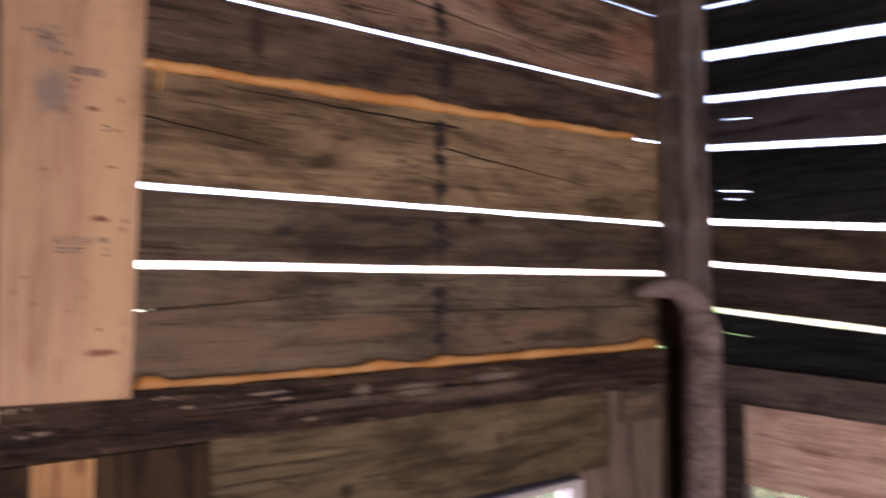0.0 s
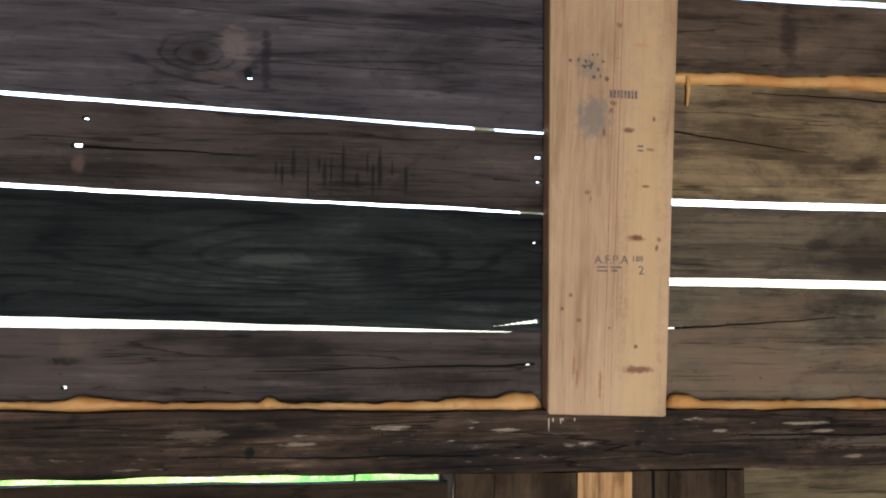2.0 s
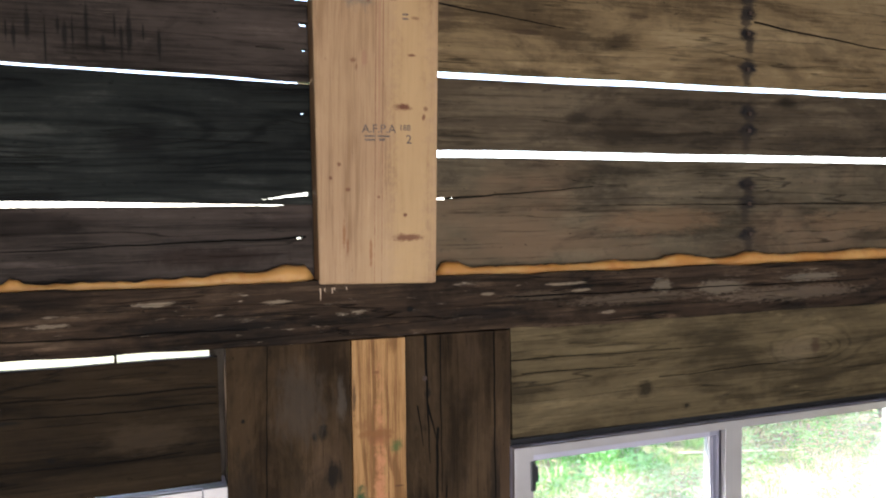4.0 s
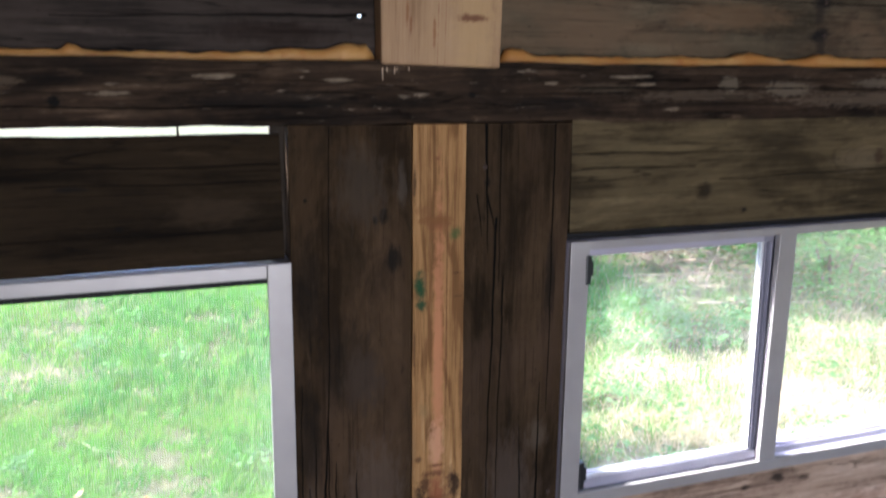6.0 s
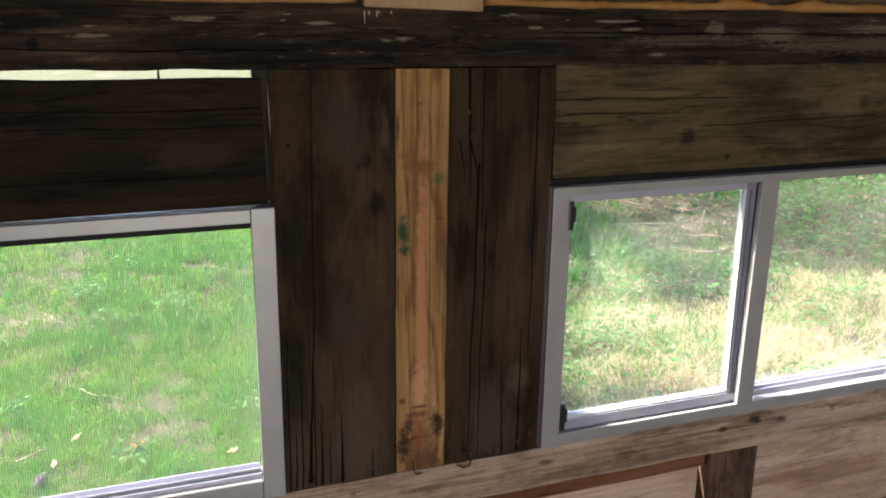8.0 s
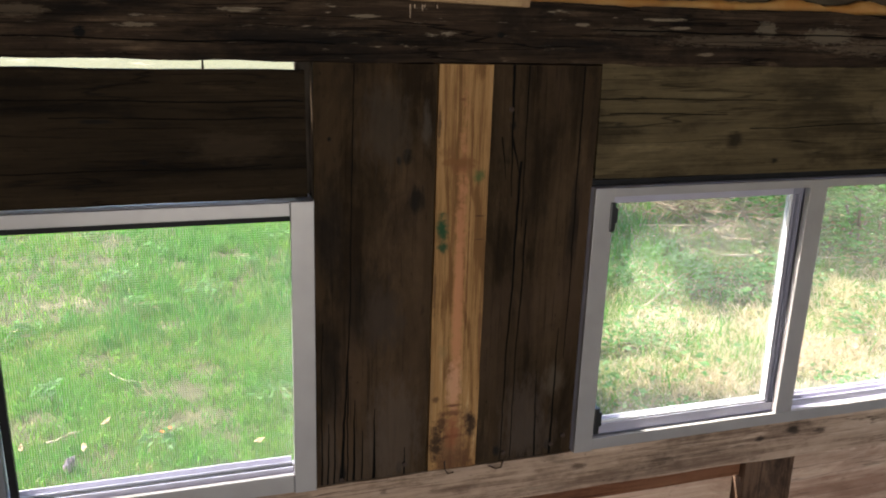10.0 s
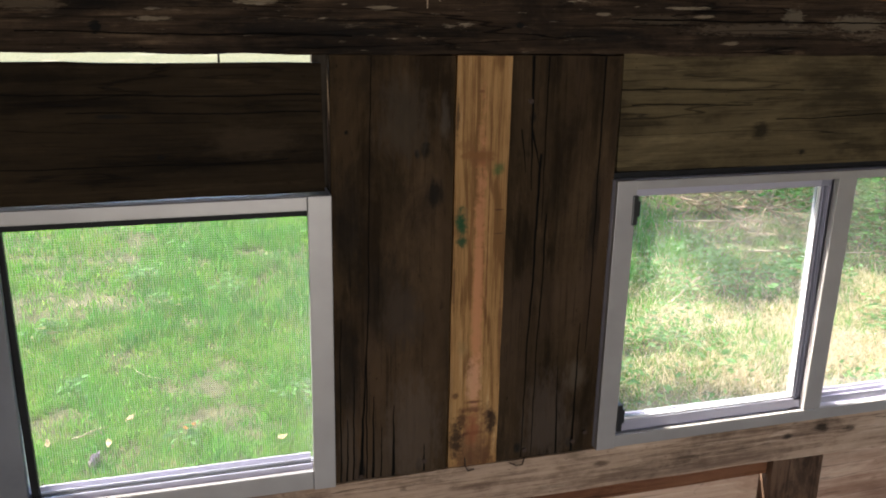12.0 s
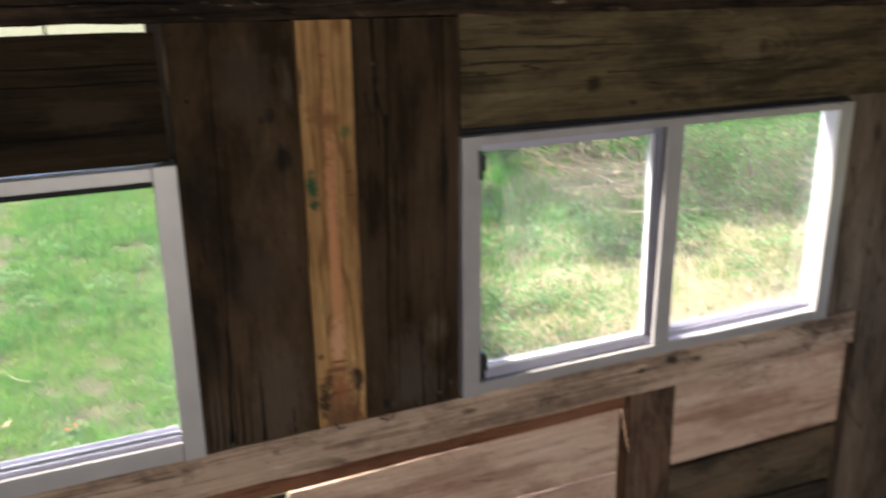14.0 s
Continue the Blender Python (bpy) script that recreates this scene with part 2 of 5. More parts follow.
M_COLD = wood("cold_grey_board", (0.022, 0.019, 0.021), (0.056, 0.048, 0.05), (0.1, 0.086, 0.088), blotch=0.5, ring=9, grain=0.8, knots=0.3, seed=5,
              eyes=[(1.209, 1.926, 0.06, 0.03, 3.2)],
              marks=[(1.265, 1.945, 0.032, 0.034, (0.13, 0.1, 0.088), 0.75), (1.24, 1.895, 0.045, 0.012, (0.11, 0.085, 0.075), 0.6), (1.209, 1.926, 0.02, 0.014, (0.02, 0.014, 0.013), 0.85), (1.312, 1.925, 0.01, 0.06, (0.016, 0.014, 0.016), 0.8), (1.285, 1.9, 0.008, 0.012, BLACK, 0.8)])
M_UMBER = wood("umber_board", (0.016, 0.0125, 0.0105), (0.046, 0.036, 0.03), (0.082, 0.064, 0.053), blotch=0.5, ring=9, grain=0.7, knots=0.3, seed=6, tint=(0.066, 0.05, 0.042),
               marks=[(1.03, 1.75, 0.012, 0.02, (0.11, 0.07, 0.05), 0.6),
                      (1.02, 1.448, 0.03, 0.008, BLACK, 0.8), (1.03, 1.47, 0.03, 0.025, (0.09, 0.065, 0.045), 0.6), (1.6, 1.41, 0.12, 0.02, (0.02, 0.012, 0.009), 0.6)] + [(1.33 + 0.0155 * k + 0.006 * math.sin(5 * k), 1.748 + 0.014 * math.sin(3.7 * k), 0.0022 + 0.0012 * (k % 3), 0.018 + 0.007 * (k % 4), BLACK, 0.75) for k in range(14)],
               ragged=(60, 60, 25),
               lines=[(1.02, 1.3, 1.777, 1.768, 0.0018), (1.75, 1.3, 1.438, 1.43, 0.0012)])
M_INK = wood("greenish_black_board", (0.005, 0.006, 0.006), (0.014, 0.016, 0.0145), (0.036, 0.038, 0.034), mottle=0.9, grain=0.75, blotch=0.35, ring=30, knots=0.0, seed=7, stain=BLACK,
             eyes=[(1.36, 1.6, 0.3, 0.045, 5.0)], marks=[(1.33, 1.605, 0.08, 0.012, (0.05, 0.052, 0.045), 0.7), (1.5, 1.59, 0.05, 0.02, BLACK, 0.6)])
PALE = (0.27, 0.215, 0.15)
# real pale flakes; broad marks past x 1.5 also paint the right half brighter-lit
M_BEAM = wood("weathered_beam", (0.0085, 0.0062, 0.0046), (0.034, 0.0215, 0.0135), (0.102, 0.068, 0.042), crisp=(0.5, 0.8), grit=0.9, fib=0.36, grain=0.5, blotch=0.7, ring=30, knots=0.3, cracks=0.7, relief=1.0, stain=(0.006, 0.005, 0.0045), seed=8, mottle=0.9, flecks=0.8, ragged=(70, 60, 230),
              marks=[(0.915, 1.346, 0.045, 0.0050, PALE, 0.70), (0.774, 1.323, 0.04, 0.0043, PALE, 0.50), (1.095, 1.34, 0.03, 0.0037, PALE, 0.62), (1.45, 1.333, 0.02, 0.0037, PALE, 0.55), (1.6, 1.343, 0.06, 0.0037, PALE, 0.70),
                     (1.683, 1.288, 0.025, 0.0043, PALE, 0.50), (1.63, 1.33, 0.03, 0.0037, PALE, 0.62), (1.8, 1.33, 0.03, 0.02, (0.17, 0.14, 0.1), 0.6), (1.93, 1.32, 0.08, 0.02, (0.17, 0.14, 0.1), 0.55), (2.15, 1.33, 0.1, 0.012, (0.18, 0.15, 0.11), 0.6),
                     (0.7, 1.312, 0.012, 0.012, BLACK, 0.95), (1.31, 1.315, 0.008, 0.008, BLACK, 0.95), (1.0, 1.31, 0.2, 0.02, BLACK, 0.6), (1.45, 1.3, 0.12, 0.015, BLACK, 0.5), (0.62, 1.34, 0.06, 0.012, (0.1, 0.075, 0.05), 0.6), (1.75, 1.31, 0.2, 0.014, (0.11, 0.083, 0.057), 0.55), (2.1, 1.3, 0.25, 0.02, (0.12, 0.09, 0.062), 0.6), (1.55, 1.325, 0.1, 0.01, (0.1, 0.075, 0.05), 0.5)],
              lines=[(1.5, 2.3, 1.325, 1.318, 0.0005), (1.05, 0.6, 1.3, 1.306, 0.0004)])
M_LINTEL = wood("lintel_board", (0.0085, 0.0056, 0.003), (0.022, 0.0142, 0.0072), (0.04, 0.026, 0.0135), blotch=0.3, ring=16, knots=0.3, cracks=0.6, mottle=0.8, fib=0.24, stain=(0.018, 0.0125, 0.0075), seed=9,
               marks=[(0.72, 1.13, 0.006, 0.005, BLACK, 0.9), (0.66, 1.19, 0.03, 0.004, BLACK, 0.8), (0.4, 1.2, 0.05, 0.006, BLACK, 0.7), (0.85, 1.15, 0.08, 0.03, (0.05, 0.034, 0.02), 0.5)],
               lines=[(0.95, 0.5, 1.215, 1.222, 0.0005), (0.95, 0.6, 1.19, 1.196, 0.0003), (0.9, 0.3, 1.12, 1.118, 0.0002)])
# colour lifted and greened to stand in for light off the grass
M_LINTEL_B = wood("green_lit_lintel_board", (0.036, 0.0265, 0.0138), (0.09, 0.068, 0.035), (0.15, 0.115, 0.06), blotch=0.35, ring=16, knots=0.3, cracks=0.6, mottle=0.8, fib=0.24, stain=(0.026, 0.019, 0.011), seed=21,
                  lines=[(0.0, 0.35, 1.215, 1.21, 0.0002), (0.02, 0.25, 1.19, 1.186, 0.0003), (0.3, 0.7, 1.16, 1.166, 0.0002)],
                  eyes=[(0.66, 1.185, 0.09, 0.03, 4.0)],
                  marks=[(0.62, 1.185, 0.07, 0.03, (0.13, 0.1, 0.06), 0.6), (0.67, 1.19, 0.014, 0.018, (0.05, 0.03, 0.018), 0.8), (0.27, 1.14, 0.02, 0.02, (0.012, 0.009, 0.006), 0.8), (0.36, 1.1, 0.008, 0.006, BLACK, 0.8)])
M_PLANK_1 = wood("dark_plank", (0.0175, 0.0103, 0.005), (0.044, 0.0268, 0.013), (0.077, 0.048, 0.025), grain=0.3, blotch=0.65, ring=10, knots=0.0, cracks=0.2, seed=10, mottle=1.1, fib=0.14, tint=(0.075, 0.046, 0.026), stain=(0.015, 0.01, 0.0058),
                 marks=[(0.5, 0.03, 0.03, 0.015, BLACK, 0.8), (0.57, 0.045, 0.014, 0.012, BLACK, 0.8), (0.45, 0.17, 0.12, 0.03, BLACK, 0.5), (0.2, 0.17, 0.12, 0.025, BLACK, 0.5), (0.6, 0.17, 0.004, 0.004, BLACK, 0.9), (0.565, 0.06, 0.008, 0.005, BLACK, 0.9), (0.58, 0.045, 0.004, 0.008, BLACK, 0.8), (0.03, 0.1, 0.09, 0.06, (0.075, 0.053, 0.036), 0.5), (0.02, 0.05, 0.014, 0.006, BLACK, 0.9), (0.02, 0.15, 0.03, 0.008, BLACK, 0.9), (0.32, 0.1, 0.1, 0.06, BLACK, 0.5),
                        (0.09, 0.06, 0.12, 0.06, (0.085, 0.062, 0.046), 0.65), (0.3, 0.08, 0.06, 0.04, (0.06, 0.044, 0.033), 0.5), (0.04, 0.17, 0.12, 0.02, (0.08, 0.06, 0.045), 0.5), (0.62, 0.08, 0.08, 0.05, (0.055, 0.042, 0.03), 0.6), (0.62, 0.015, 0.04, 0.01, (0.08, 0.065, 0.05), 0.6)],
                 lines=[(0.0, 0.72, 0.142, 0.132, 0.0006), (0.0, 0.24, 0.153, 0.139, 0.0026), (0.0, 0.16, 0.131, 0.128, 0.0018), (0.0, 0.14, 0.0955, 0.094, 0.0024), (0.0, 0.2, 0.165, 0.16, 0.0008), (0.0, 0.12, 0.176, 0.172, 0.001), (0.0, 0.3, 0.186, 0.181, 0.0006), (0.0, 0.1, 0.117, 0.115, 0.0006), (0.0, 0.06, 0.041, 0.041, 0.0012)])
M_PLANK_2 = wood("split_dark_plank", (0.0155, 0.0094, 0.0047), (0.039, 0.024, 0.012), (0.068, 0.043, 0.0225), grain=0.5, blotch=0.6, ring=12, knots=0.0, cracks=0.25, seed=11, mottle=1.0, fib=0.18, tint=(0.07, 0.044, 0.027), stain=(0.014, 0.0095, 0.0058),
                 marks=[(0.03, 0.15, 0.012, 0.008, BLACK, 0.9), (0.03, 0.05, 0.012, 0.008, BLACK, 0.9), (0.62, 0.15, 0.012, 0.008, BLACK, 0.8), (0.16, 0.045, 0.035, 0.025, (0.09, 0.07, 0.05), 0.7), (0.08, 0.1, 0.1, 0.05, (0.075, 0.055, 0.042), 0.6), (0.45, 0.03, 0.1, 0.012, BLACK, 0.6), (0.05, 0.09, 0.05, 0.07, (0.06, 0.045, 0.034), 0.5)],
                 lines=[(0.73, 0.5, 0.155, 0.147, 0.0022), (0.6, 0.535, 0.1505, 0.134, 0.0016), (0.56, 0.0, 0.133, 0.143, 0.0017), (0.46, 0.0, 0.118, 0.124, 0.0008), (0.74, 0.45, 0.128, 0.126, 0.0006), (0.6, 0.53, 0.168, 0.158, 0.0006), (0.0, 0.26, 0.045, 0.042, 0.0018), (0.0, 0.18, 0.075, 0.08, 0.0012), (0.72, 0.2, 0.03, 0.028, 0.0008)])
M_STRIP = wood("orange_pine_strip", (0.17, 0.085, 0.03), (0.36, 0.2, 0.078), (0.5, 0.32, 0.15), crisp=(0.25, 1.05), grit=0.45, fib=0.4, grain=0.9, blotch=0.3, ring=40, knots=0.1, cracks=0.1, ragged=(75, 75, 75), stain=(0.16, 0.07, 0.03), seed=12, rough=0.65, relief=0.3, mottle=0.3,
               marks=[(0.33, 0.044, 0.36, 0.013, (0.5, 0.22, 0.105), 0.8), (0.4, 0.03, 0.33, 0.0016, (0.13, 0.055, 0.022), 0.8), (0.5, 0.06, 0.3, 0.0012, (0.2, 0.09, 0.035), 0.6), (0.17, 0.047, 0.06, 0.016, (0.6, 0.33, 0.2), 0.6), (0.04, 0.045, 0.09, 0.05, (0.11, 0.05, 0.03), 0.6), (0.105, 0.02, 0.022, 0.01, (0.06, 0.025, 0.014), 0.75), (0.1, 0.068, 0.024, 0.01, (0.06, 0.026, 0.014), 0.75), (0.07, 0.05, 0.006, 0.025, (0.06, 0.022, 0.012), 0.8), (0.13, 0.045, 0.004, 0.02, (0.1, 0.035, 0.018), 0.8), (0.145, 0.078, 0.008, 0.008, (0.09, 0.045, 0.02), 0.8), (0.55, 0.045, 0.012, 0.02, (0.26, 0.1, 0.04), 0.5), (0.34, 0.086, 0.05, 0.003, (0.1, 0.055, 0.025), 0.7), (0.62, 0.086, 0.04, 0.004, (0.06, 0.035, 0.018), 0.8), (0.66, 0.05, 0.003, 0.008, (0.16, 0.075, 0.03), 0.8), (0.27, 0.004, 0.08, 0.004, (0.14, 0.07, 0.03), 0.7), (0.23, 0.07, 0.02, 0.01, (0.24, 0.16, 0.07), 0.6), (0.43, 0.012, 0.002, 0.012, (0.08, 0.04, 0.02), 0.8), (0.06, 0.075, 0.05, 0.016, (0.025, 0.014, 0.009), 0.9), (0.09, 0.012, 0.035, 0.012, (0.025, 0.014, 0.009), 0.9), (0.075, 0.045, 0.04, 0.016, (0.26, 0.09, 0.04), 0.7), (0.115, 0.05, 0.008, 0.03, (0.1, 0.04, 0.02), 0.7),
                      (0.452, 0.076, 0.03, 0.014, (0.008, 0.06, 0.024), 0.95), (0.418, 0.074, 0.012, 0.012, (0.008, 0.055, 0.024), 0.9), (0.462, 0.068, 0.02, 0.003, (0.2, 0.13, 0.06), 0.7), (0.536, 0.017, 0.014, 0.013, (0.05, 0.1, 0.03), 0.75), (0.558, 0.05, 0.016, 0.03, (0.17, 0.075, 0.03), 0.75), (0.575, 0.07, 0.012, 0.016, (0.19, 0.09, 0.035), 0.7), (0.47, 0.012, 0.002, 0.01, (0.06, 0.03, 0.015), 0.8), (0.56, 0.05, 0.008, 0.035, (0.2, 0.09, 0.03), 0.7), (0.02, 0.04, 0.03, 0.05, (0.1, 0.045, 0.022), 0.6)])
RED = (0.13, 0.05, 0.028)
MOULD = (0.1, 0.088, 0.078)
MOULD_RNG = random.Random(31)
M_STUD = wood("new_pine_stud", (0.245, 0.147, 0.078), (0.36, 0.232, 0.13), (0.445, 0.302, 0.176), crisp=(0.3, 1.0), grit=0.25, grain=0.35, mottle=0.25, blotch=0.12, ring=26, knots=0.0, cracks=0.0, ragged=(70, 70, 70), tint=(0.42, 0.28, 0.155), stain=(0.3, 0.16, 0.09), seed=13, rough=0.6, relief=0.2,
              marks=[(0.25, 0.045, 0.6, 0.05, (0.47, 0.315, 0.15), 0.55), (0.477, 0.137, 0.05, 0.04, (0.15, 0.128, 0.105), 0.75), (0.558, 0.146, 0.03, 0.03, (0.17, 0.14, 0.11), 0.6)] + [(MOULD_RNG.gauss(0.556, 0.013), MOULD_RNG.gauss(0.143, 0.017), MOULD_RNG.uniform(0.002, 0.006), MOULD_RNG.uniform(0.002, 0.005), (0.06, 0.05, 0.045), 0.8) for k in range(18)] + [(0.502, 0.104, 0.005, 0.01, (0.07, 0.05, 0.04), 0.8), (0.49, 0.108, 0.006, 0.006, RED, 0.7), (0.455, 0.12, 0.008, 0.004, RED, 0.7), (0.46, 0.078, 0.006, 0.014, RED, 0.85), (0.48, 0.036, 0.006, 0.004, RED, 0.85), (0.355, 0.143, 0.006, 0.007, RED, 0.55), (0.345, 0.138, 0.008, 0.003, RED, 0.5), (0.081, 0.156, 0.03, 0.0035, (0.24, 0.11, 0.05), 0.8), (0.06, 0.15, 0.02, 0.003, (0.22, 0.1, 0.05), 0.8), (0.05, 0.112, 0.03, 0.0035, (0.26, 0.12, 0.055), 0.8), (0.271, 0.025, 0.008, 0.004, RED, 0.8), (0.168, 0.178, 0.004, 0.004, RED, 0.8), (0.285, 0.06, 0.008, 0.019, RED, 0.95), (0.285, 0.022, 0.006, 0.006, RED, 0.7),
                     (0.075, 0.052, 0.009, 0.035, RED, 0.85), (0.112, 0.055, 0.004, 0.005, RED, 0.9), (0.37, 0.045, 0.003, 0.009, RED, 0.8), (0.63, 0.1, 0.006, 0.006, RED, 0.9), (0.43, 0.04, 0.004, 0.01, RED, 0.6), (0.36, 0.125, 0.016, 0.006, (0.3, 0.16, 0.1), 0.7),
                     (0.15, 0.15, 0.004, 0.006, RED, 0.7), (0.19, 0.165, 0.004, 0.004, RED, 0.7), (0.14, 0.1, 0.003, 0.003, RED, 0.8), (0.6, 0.06, 0.006, 0.02, (0.4, 0.2, 0.1), 0.5), (0.76, 0.1, 0.006, 0.01, RED, 0.7), (0.5, 0.106, 0.7, 0.0014, (0.24, 0.12, 0.07), 0.8), (0.5, 0.094, 0.7, 0.0012, (0.24, 0.12, 0.07), 0.8), (0.5, 0.1, 0.5, 0.003, (0.33, 0.18, 0.11), 0.6)],
              eyes=[(0.5, 0.1, 0.9, 0.01, 1.5)])
M_SILL = wood("sill_board", (0.18, 0.12, 0.085), (0.42, 0.3, 0.215), (0.57, 0.43, 0.32), grain=0.4, blotch=0.75, ring=18, knots=0.75, cracks=0.7, flecks=0.6, mottle=1.0, seed=14, stain=(0.05, 0.035, 0.024),
              marks=[(1.98, 0.541, 0.02, 0.012, BLACK, 0.85), (1.9, 0.53, 0.014, 0.008, BLACK, 0.8), (1.5, 0.53, 0.02, 0.008, (0.05, 0.03, 0.02), 0.7), (2.05, 0.53, 0.02, 0.01, BLACK, 0.7)])
M_PALE = wood("pale_pine_board", (0.36, 0.22, 0.155), (0.56, 0.39, 0.285), (0.68, 0.53, 0.4), grain=0.6, blotch=0.45, ring=9, knots=0.3, cracks=0.4, seed=15, stain=(0.17, 0.09, 0.055))
M_JAMB = wood("jamb_board", (0.06, 0.044, 0.031), (0.125, 0.094, 0.068), (0.2, 0.155, 0.115), blotch=0.5, ring=12, knots=0.3, seed=22)
M_RED = wood("red_brown_rail", (0.1, 0.04, 0.02), (0.19, 0.085, 0.045), (0.28, 0.14, 0.08), blotch=0.4, ring=20, knots=0.3, cracks=0.4, seed=16)
M_SHORT = wood("short_stud_wood", (0.05, 0.028, 0.017), (0.13, 0.078, 0.05), (0.21, 0.135, 0.09), blotch=0.6, ring=12, knots=0.3, seed=26, cracks=0.3)
M_BACK = wood("dark_back_board", (0.02, 0.016, 0.013), (0.05, 0.04, 0.03), (0.09, 0.07, 0.055), seed=17)
M_POST = wood("post_wood", (0.042, 0.034, 0.028), (0.1, 0.082, 0.066), (0.17, 0.14, 0.115), ring=12, seed=18)
M_POLE = wood("pale_pole_wood", (0.08, 0.062, 0.052), (0.16, 0.125, 0.105), (0.25, 0.2, 0.17), ring=10, knots=0.2, seed=19)
M_FLOOR = wood("floor_board", (0.09, 0.065, 0.045), (0.17, 0.125, 0.09), (0.26, 0.2, 0.15), seed=20)

n = Nodes("orange_foam")
fa = n.noise(n.coord, 60.0, 4.0)
fb = n.noise(n.coord, 9.0, 3.0)
fcol = n.mix(n.band(fb, 0.35, 0.65), (0.42, 0.19, 0.042), (0.5, 0.275, 0.085))
fcol = n.mix(n.math("MULTIPLY", n.band(fa, 0.52, 0.75), 0.5), fcol, (0.36, 0.13, 0.03))
n.bump(fa, 0.5, 0.003)
n.put(n.bsdf.inputs["Subsurface Weight"], 0.15)
n.put(n.bsdf.inputs["Subsurface Radius"], (0.01, 0.005, 0.002))
M_FOAM = n.done(fcol, 0.6)

M_ALU = plain("mill_finish_aluminium", (0.37, 0.355, 0.345), 0.45, 0.3, 0.1, 14.0, 0.03)
# same metal with lavender sky light put into its colour
M_ALU_IN = plain("sky_lit_aluminium", (0.47, 0.46, 0.55), 0.4, 0.25, 0.08, 20.0, 0.03)
# same metal, darkened and blued for the shaded sash stiles
M_ALU_MID = plain("half_shaded_aluminium", (0.29, 0.29, 0.35), 0.45, 0.3, 0.1, 20.0, 0.03)
M_BEAD = plain("white_glazing_bead", (0.75, 0.75, 0.78), 0.5, 0.0, 0.05)
# same metal, darkened for parts seen against the light
M_ALU_DARK = plain("shaded_aluminium", (0.15, 0.155, 0.17), 0.5, 0.3, 0.15, 20.0, 0.03)
M_RUBBER = plain("black_rubber", (0.012, 0.012, 0.013), 0.6, 0.0, 0.3)
M_RUBBER.node_tree.nodes["Principled BSDF"].inputs["Specular IOR Level"].default_value = 0.15
M_LATCH = plain("black_plastic", (0.018, 0.02, 0.022), 0.35, 0.0, 0.2)
M_MESH = plain("grey_fibreglass_mesh", (0.55, 0.57, 0.55), 0.7, 0.0, 0.1)
M_NAIL = plain("rusty_iron", (0.05, 0.032, 0.024), 0.7, 0.5, 0.4, 200.0)
M_INKPRINT = plain("stamp_ink", (0.14, 0.1, 0.075), 0.8, 0.0, 0.5, 300.0)
M_SPLINTER = plain("raw_splinter", (0.5, 0.37, 0.25), 0.7)

n = Nodes("window_glass")
n.put(n.bsdf.inputs["Transmission Weight"], 1.0)
n.put(n.bsdf.inputs["IOR"], 1.45)
M_GLASS = n.done((0.93, 0.96, 0.95), 0.0)


def greenery(name, a, b, dry, dry_amount, patch=0.9, clump=1.6, warm=None, warm_amount=0.5):
    """Leaf material: two greens, a yellower one in small patches, and dry leaves by island and by patch of ground."""
    n = Nodes(name)
    geo = n.node("ShaderNodeNewGeometry")
    r = geo.outputs["Random Per Island"]
    pos = geo.outputs["Position"]
    pn = n.noise(pos, patch, 3.0)
    col = n.mix(n.math("FRACT", n.math("MULTIPLY", r, 7.3)), a, b)
    if warm:
        wn_ = n.math("ADD", n.noise(pos, 3.2, 4.0, 0.6), n.math("MULTIPLY_ADD", n.math("FRACT", n.math("MULTIPLY", r, 31.7)), 0.3, -0.15))
        col = n.mix(n.math("MULTIPLY", n.band(wn_, 0.44, 0.66), warm_amount), col, warm)
    f = n.math("ADD", r, n.math("MULTIPLY_ADD", pn, clump, -0.5 * clump))
    col = n.mix(n.band(f, 1.0 - dry_amount - 0.08, 1.0 - dry_amount + 0.08), col, dry)
    n.put(n.bsdf.inputs["Base Color"], col)
    n.put(n.bsdf.inputs["Roughness"], 0.6)
    n.put(n.bsdf.inputs["Specular IOR Level"], 0.12)
    tr = n.node("ShaderNodeBsdfTranslucent")
    n.put(tr.inputs[0], col)
    ms = n.node("ShaderNodeMixShader")
    n.put(ms.inputs[0], 0.5)
    n.tree.links.new(n.bsdf.outputs[0], ms.inputs[1])
    n.tree.links.new(tr.outputs[0], ms.inputs[2])
    n.tree.links.new(ms.outputs[0], n.tree.nodes["Material Output"].inputs[0])
    return n.mat


M_GRASS = greenery("lawn_grass", (0.065, 0.27, 0.023), (0.21, 0.54, 0.075), (0.46, 0.42, 0.2), 0.11, 0.9, 1.2, (0.36, 0.5, 0.1), 0.6)
M_LUSH = greenery("lush_grass", (0.05, 0.26, 0.035), (0.12, 0.38, 0.065), (0.4, 0.4, 0.18), 0.06, 1.5, 1.0, (0.24, 0.42, 0.1), 0.5)
M_TALL = greenery("tall_dry_grass", (0.07, 0.22, 0.025), (0.14, 0.31, 0.05), (0.6, 0.46, 0.28), 0.2, 1.3, 2.0, (0.26, 0.33, 0.1), 0.6)
M_STRAW = greenery("straw", (0.68, 0.54, 0.34), (0.82, 0.71, 0.52), (0.4, 0.34, 0.15), 0.15)
M_LEAF = greenery("shrub_leaf", (0.045, 0.2, 0.03), (0.11, 0.33, 0.06), (0.34, 0.27, 0.14), 0.06, 0.8, 1.4, (0.2, 0.34, 0.1), 0.4)
M_WEED = greenery("weed_leaf", (0.15, 0.34, 0.1), (0.27, 0.45, 0.2), (0.4, 0.36, 0.2), 0.06)
